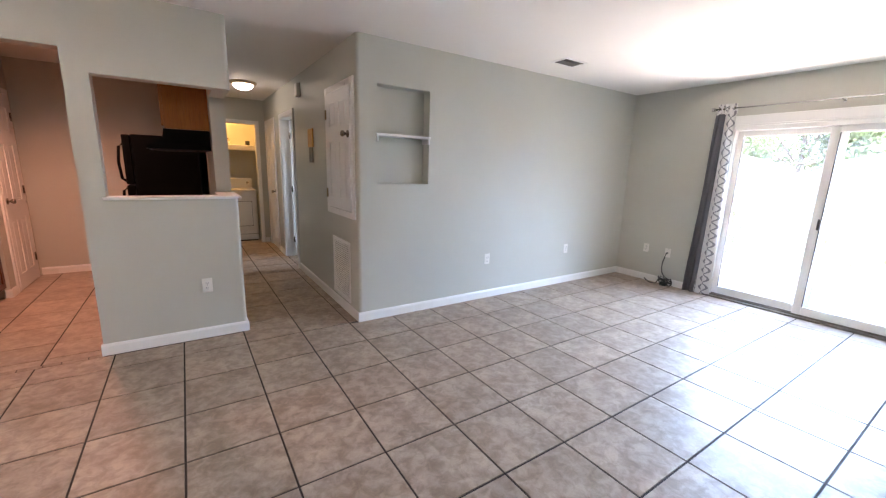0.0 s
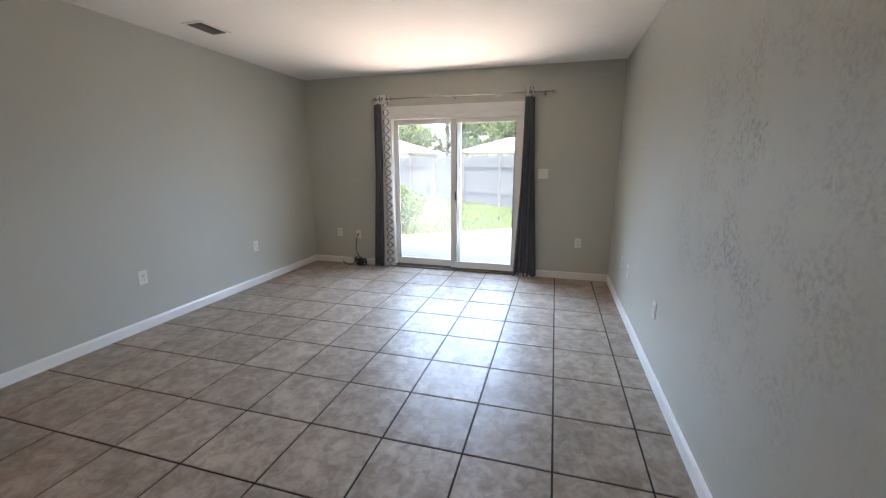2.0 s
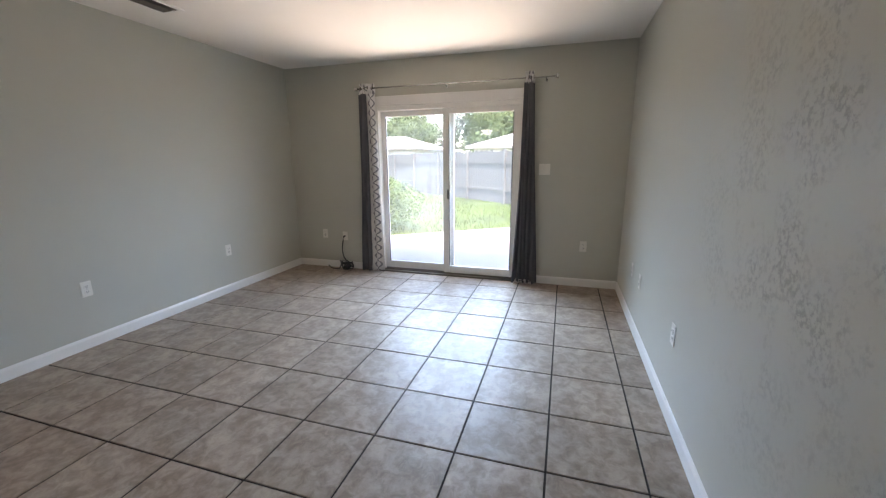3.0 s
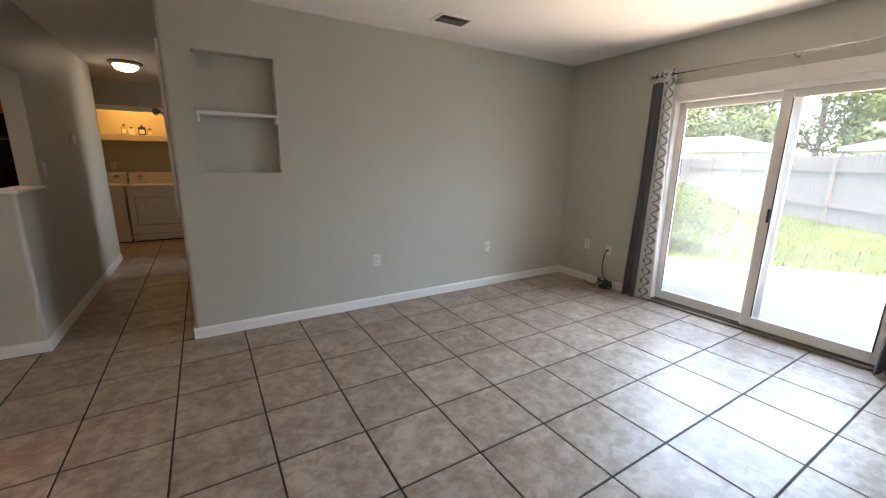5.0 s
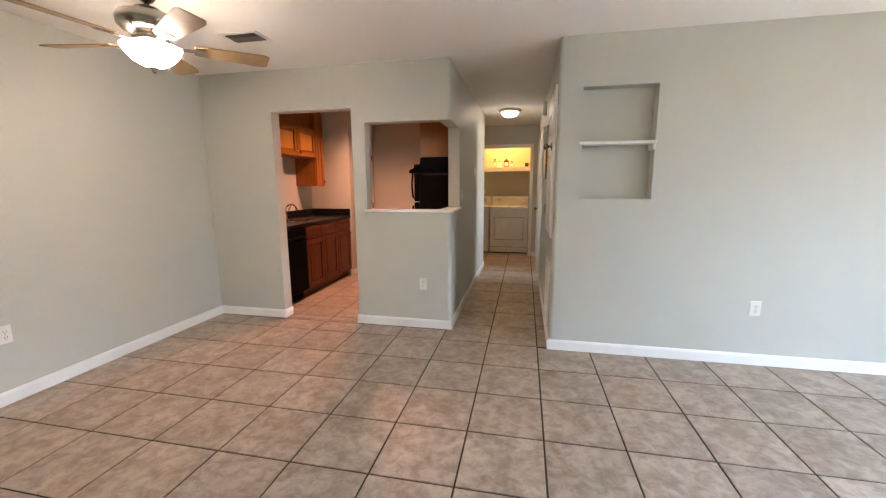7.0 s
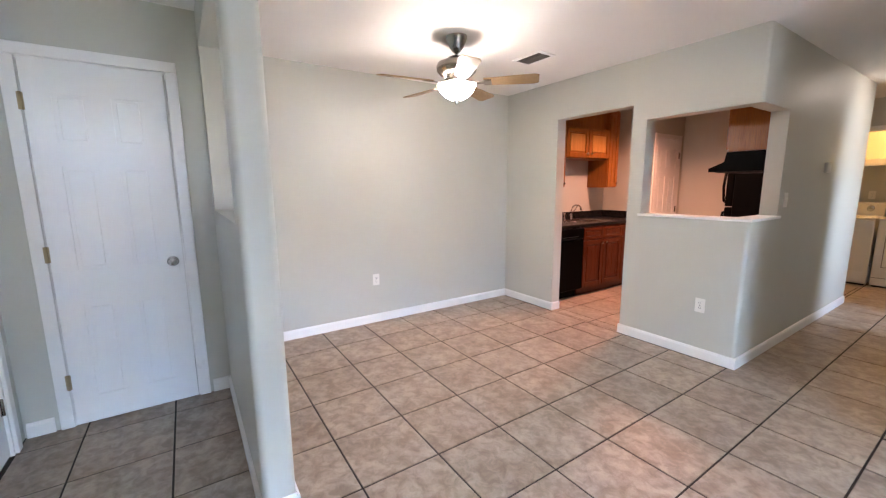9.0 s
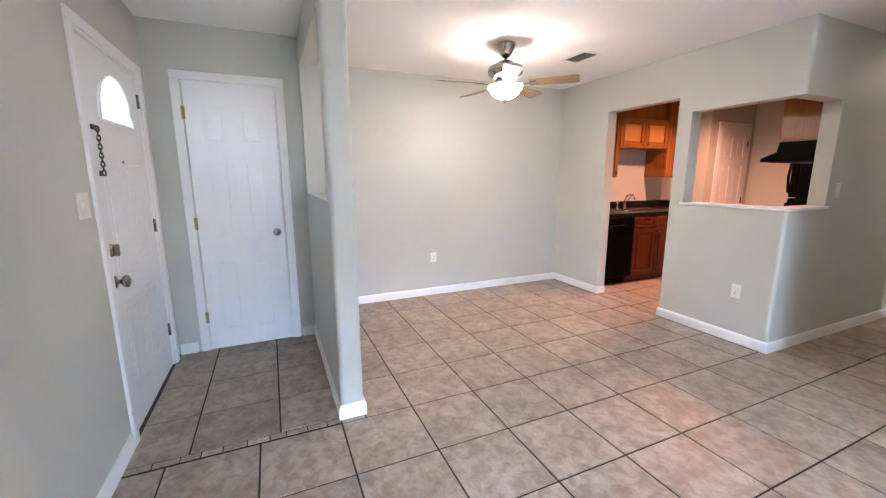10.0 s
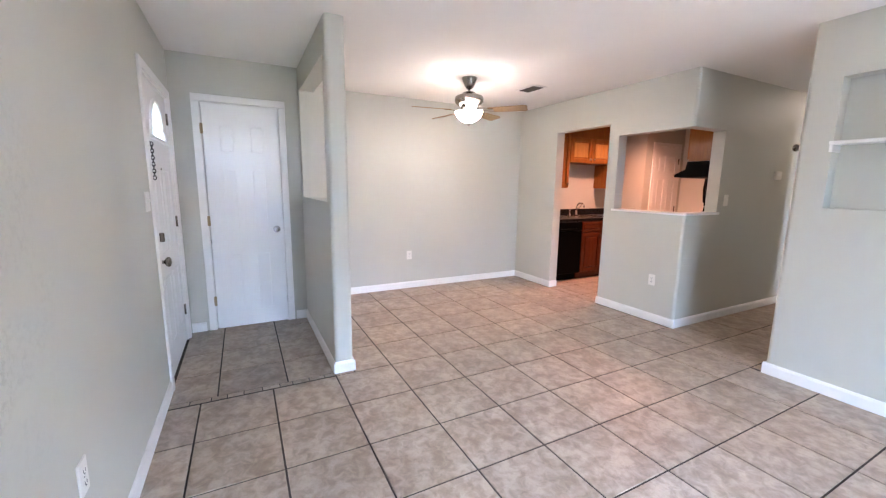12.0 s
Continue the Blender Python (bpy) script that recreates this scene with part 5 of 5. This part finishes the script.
def tile_field(x0, x1, y0, y1, ox, oy, px, py, parent, material=tile_mat):
    """Tiles on a grid of pitch px, py through (ox, oy), cut to the rectangle."""
    i0, i1 = math.floor((x0 - ox) / px), math.ceil((x1 - ox) / px)
    j0, j1 = math.floor((y0 - oy) / py), math.ceil((y1 - oy) / py)
    for i in range(i0, i1):
        for j in range(j0, j1):
            a, b = max(x0, ox + i * px), min(x1, ox + (i + 1) * px)
            c, d = max(y0, oy + j * py), min(y1, oy + (j + 1) * py)
            if b - a > 0.015 and d - c > 0.015:
                tile(a, b, c, d, parent, material)


P, OX, OY = 0.42, 0.70, 1.54
floor_ob = bpy.data.objects["floor"]
tile_field(-0.152, EX, SY, 0.28, OX, OY, P, P, floor_ob)
tile_field(-0.14, EX, 0.28, 0.70, OX, OY, P, P, floor_ob)
tile(-0.19, -0.14, 0.28, 0.418, floor_ob)
tile_field(WX, -0.14, 0.418, 0.70, OX, OY, P, P, floor_ob)
tile_field(WX, 0.28, 0.70, 3.462, OX, OY, P, P, floor_ob)
tile_field(0.28, 1.12, 0.70, 7.60, OX, OY, P, P, floor_ob)
tile_field(1.12, HX1 + 0.01, NY, 7.60, OX, OY, P, P, floor_ob)
tile_field(1.12, EX, 0.70, NY, OX, OY, P, P, floor_ob)
tile_field(0.245, 0.28, 5.10, 7.60, OX, OY, P, P, floor_ob)
tile_field(-1.2, 0.245, 6.50, 7.60, OX, OY, P, P, floor_ob)
tile_field(HX1 + 0.01, 2.5, 5.45, 6.25, OX, OY, P, P, floor_ob)
tile_field(-0.75, 1.2, 7.60, 8.5, OX, OY, P, P, floor_ob)
# entry, set apart by a strip of small cut pieces
for xa, xb in ((-0.57, -0.198), (-0.97, -0.57), (-1.39, -0.97), (-1.57, -1.39)):
    for ya, yb in ((SY, -0.47), (-0.47, -0.04), (-0.04, 0.287)):
        tile(xa, xb, ya, yb, floor_ob)
y = SY
while y < 0.27:
    step = random.uniform(0.08, 0.14)
    tile(-0.198, -0.152, y, min(0.28, y + step), floor_ob, gap=0.003, name="strip_tile")
    y += step
x = -1.45
while x < -0.63:
    step = random.uniform(0.07, 0.15)
    tile(x, min(-0.62, x + step), 3.462, 3.502, floor_ob, gap=0.003, name="strip_tile")
    x += step
# kitchen floor, laid in the paler lit copy of the tile
tile_field(-1.45, -0.62, 3.502, 3.608, -1.38, 3.91, P, P, floor_ob, lit_kitchen_tile)
tile_field(-1.70, 0.2, 3.608, 6.42, -1.38, 3.91, P, P, floor_ob, lit_kitchen_tile)
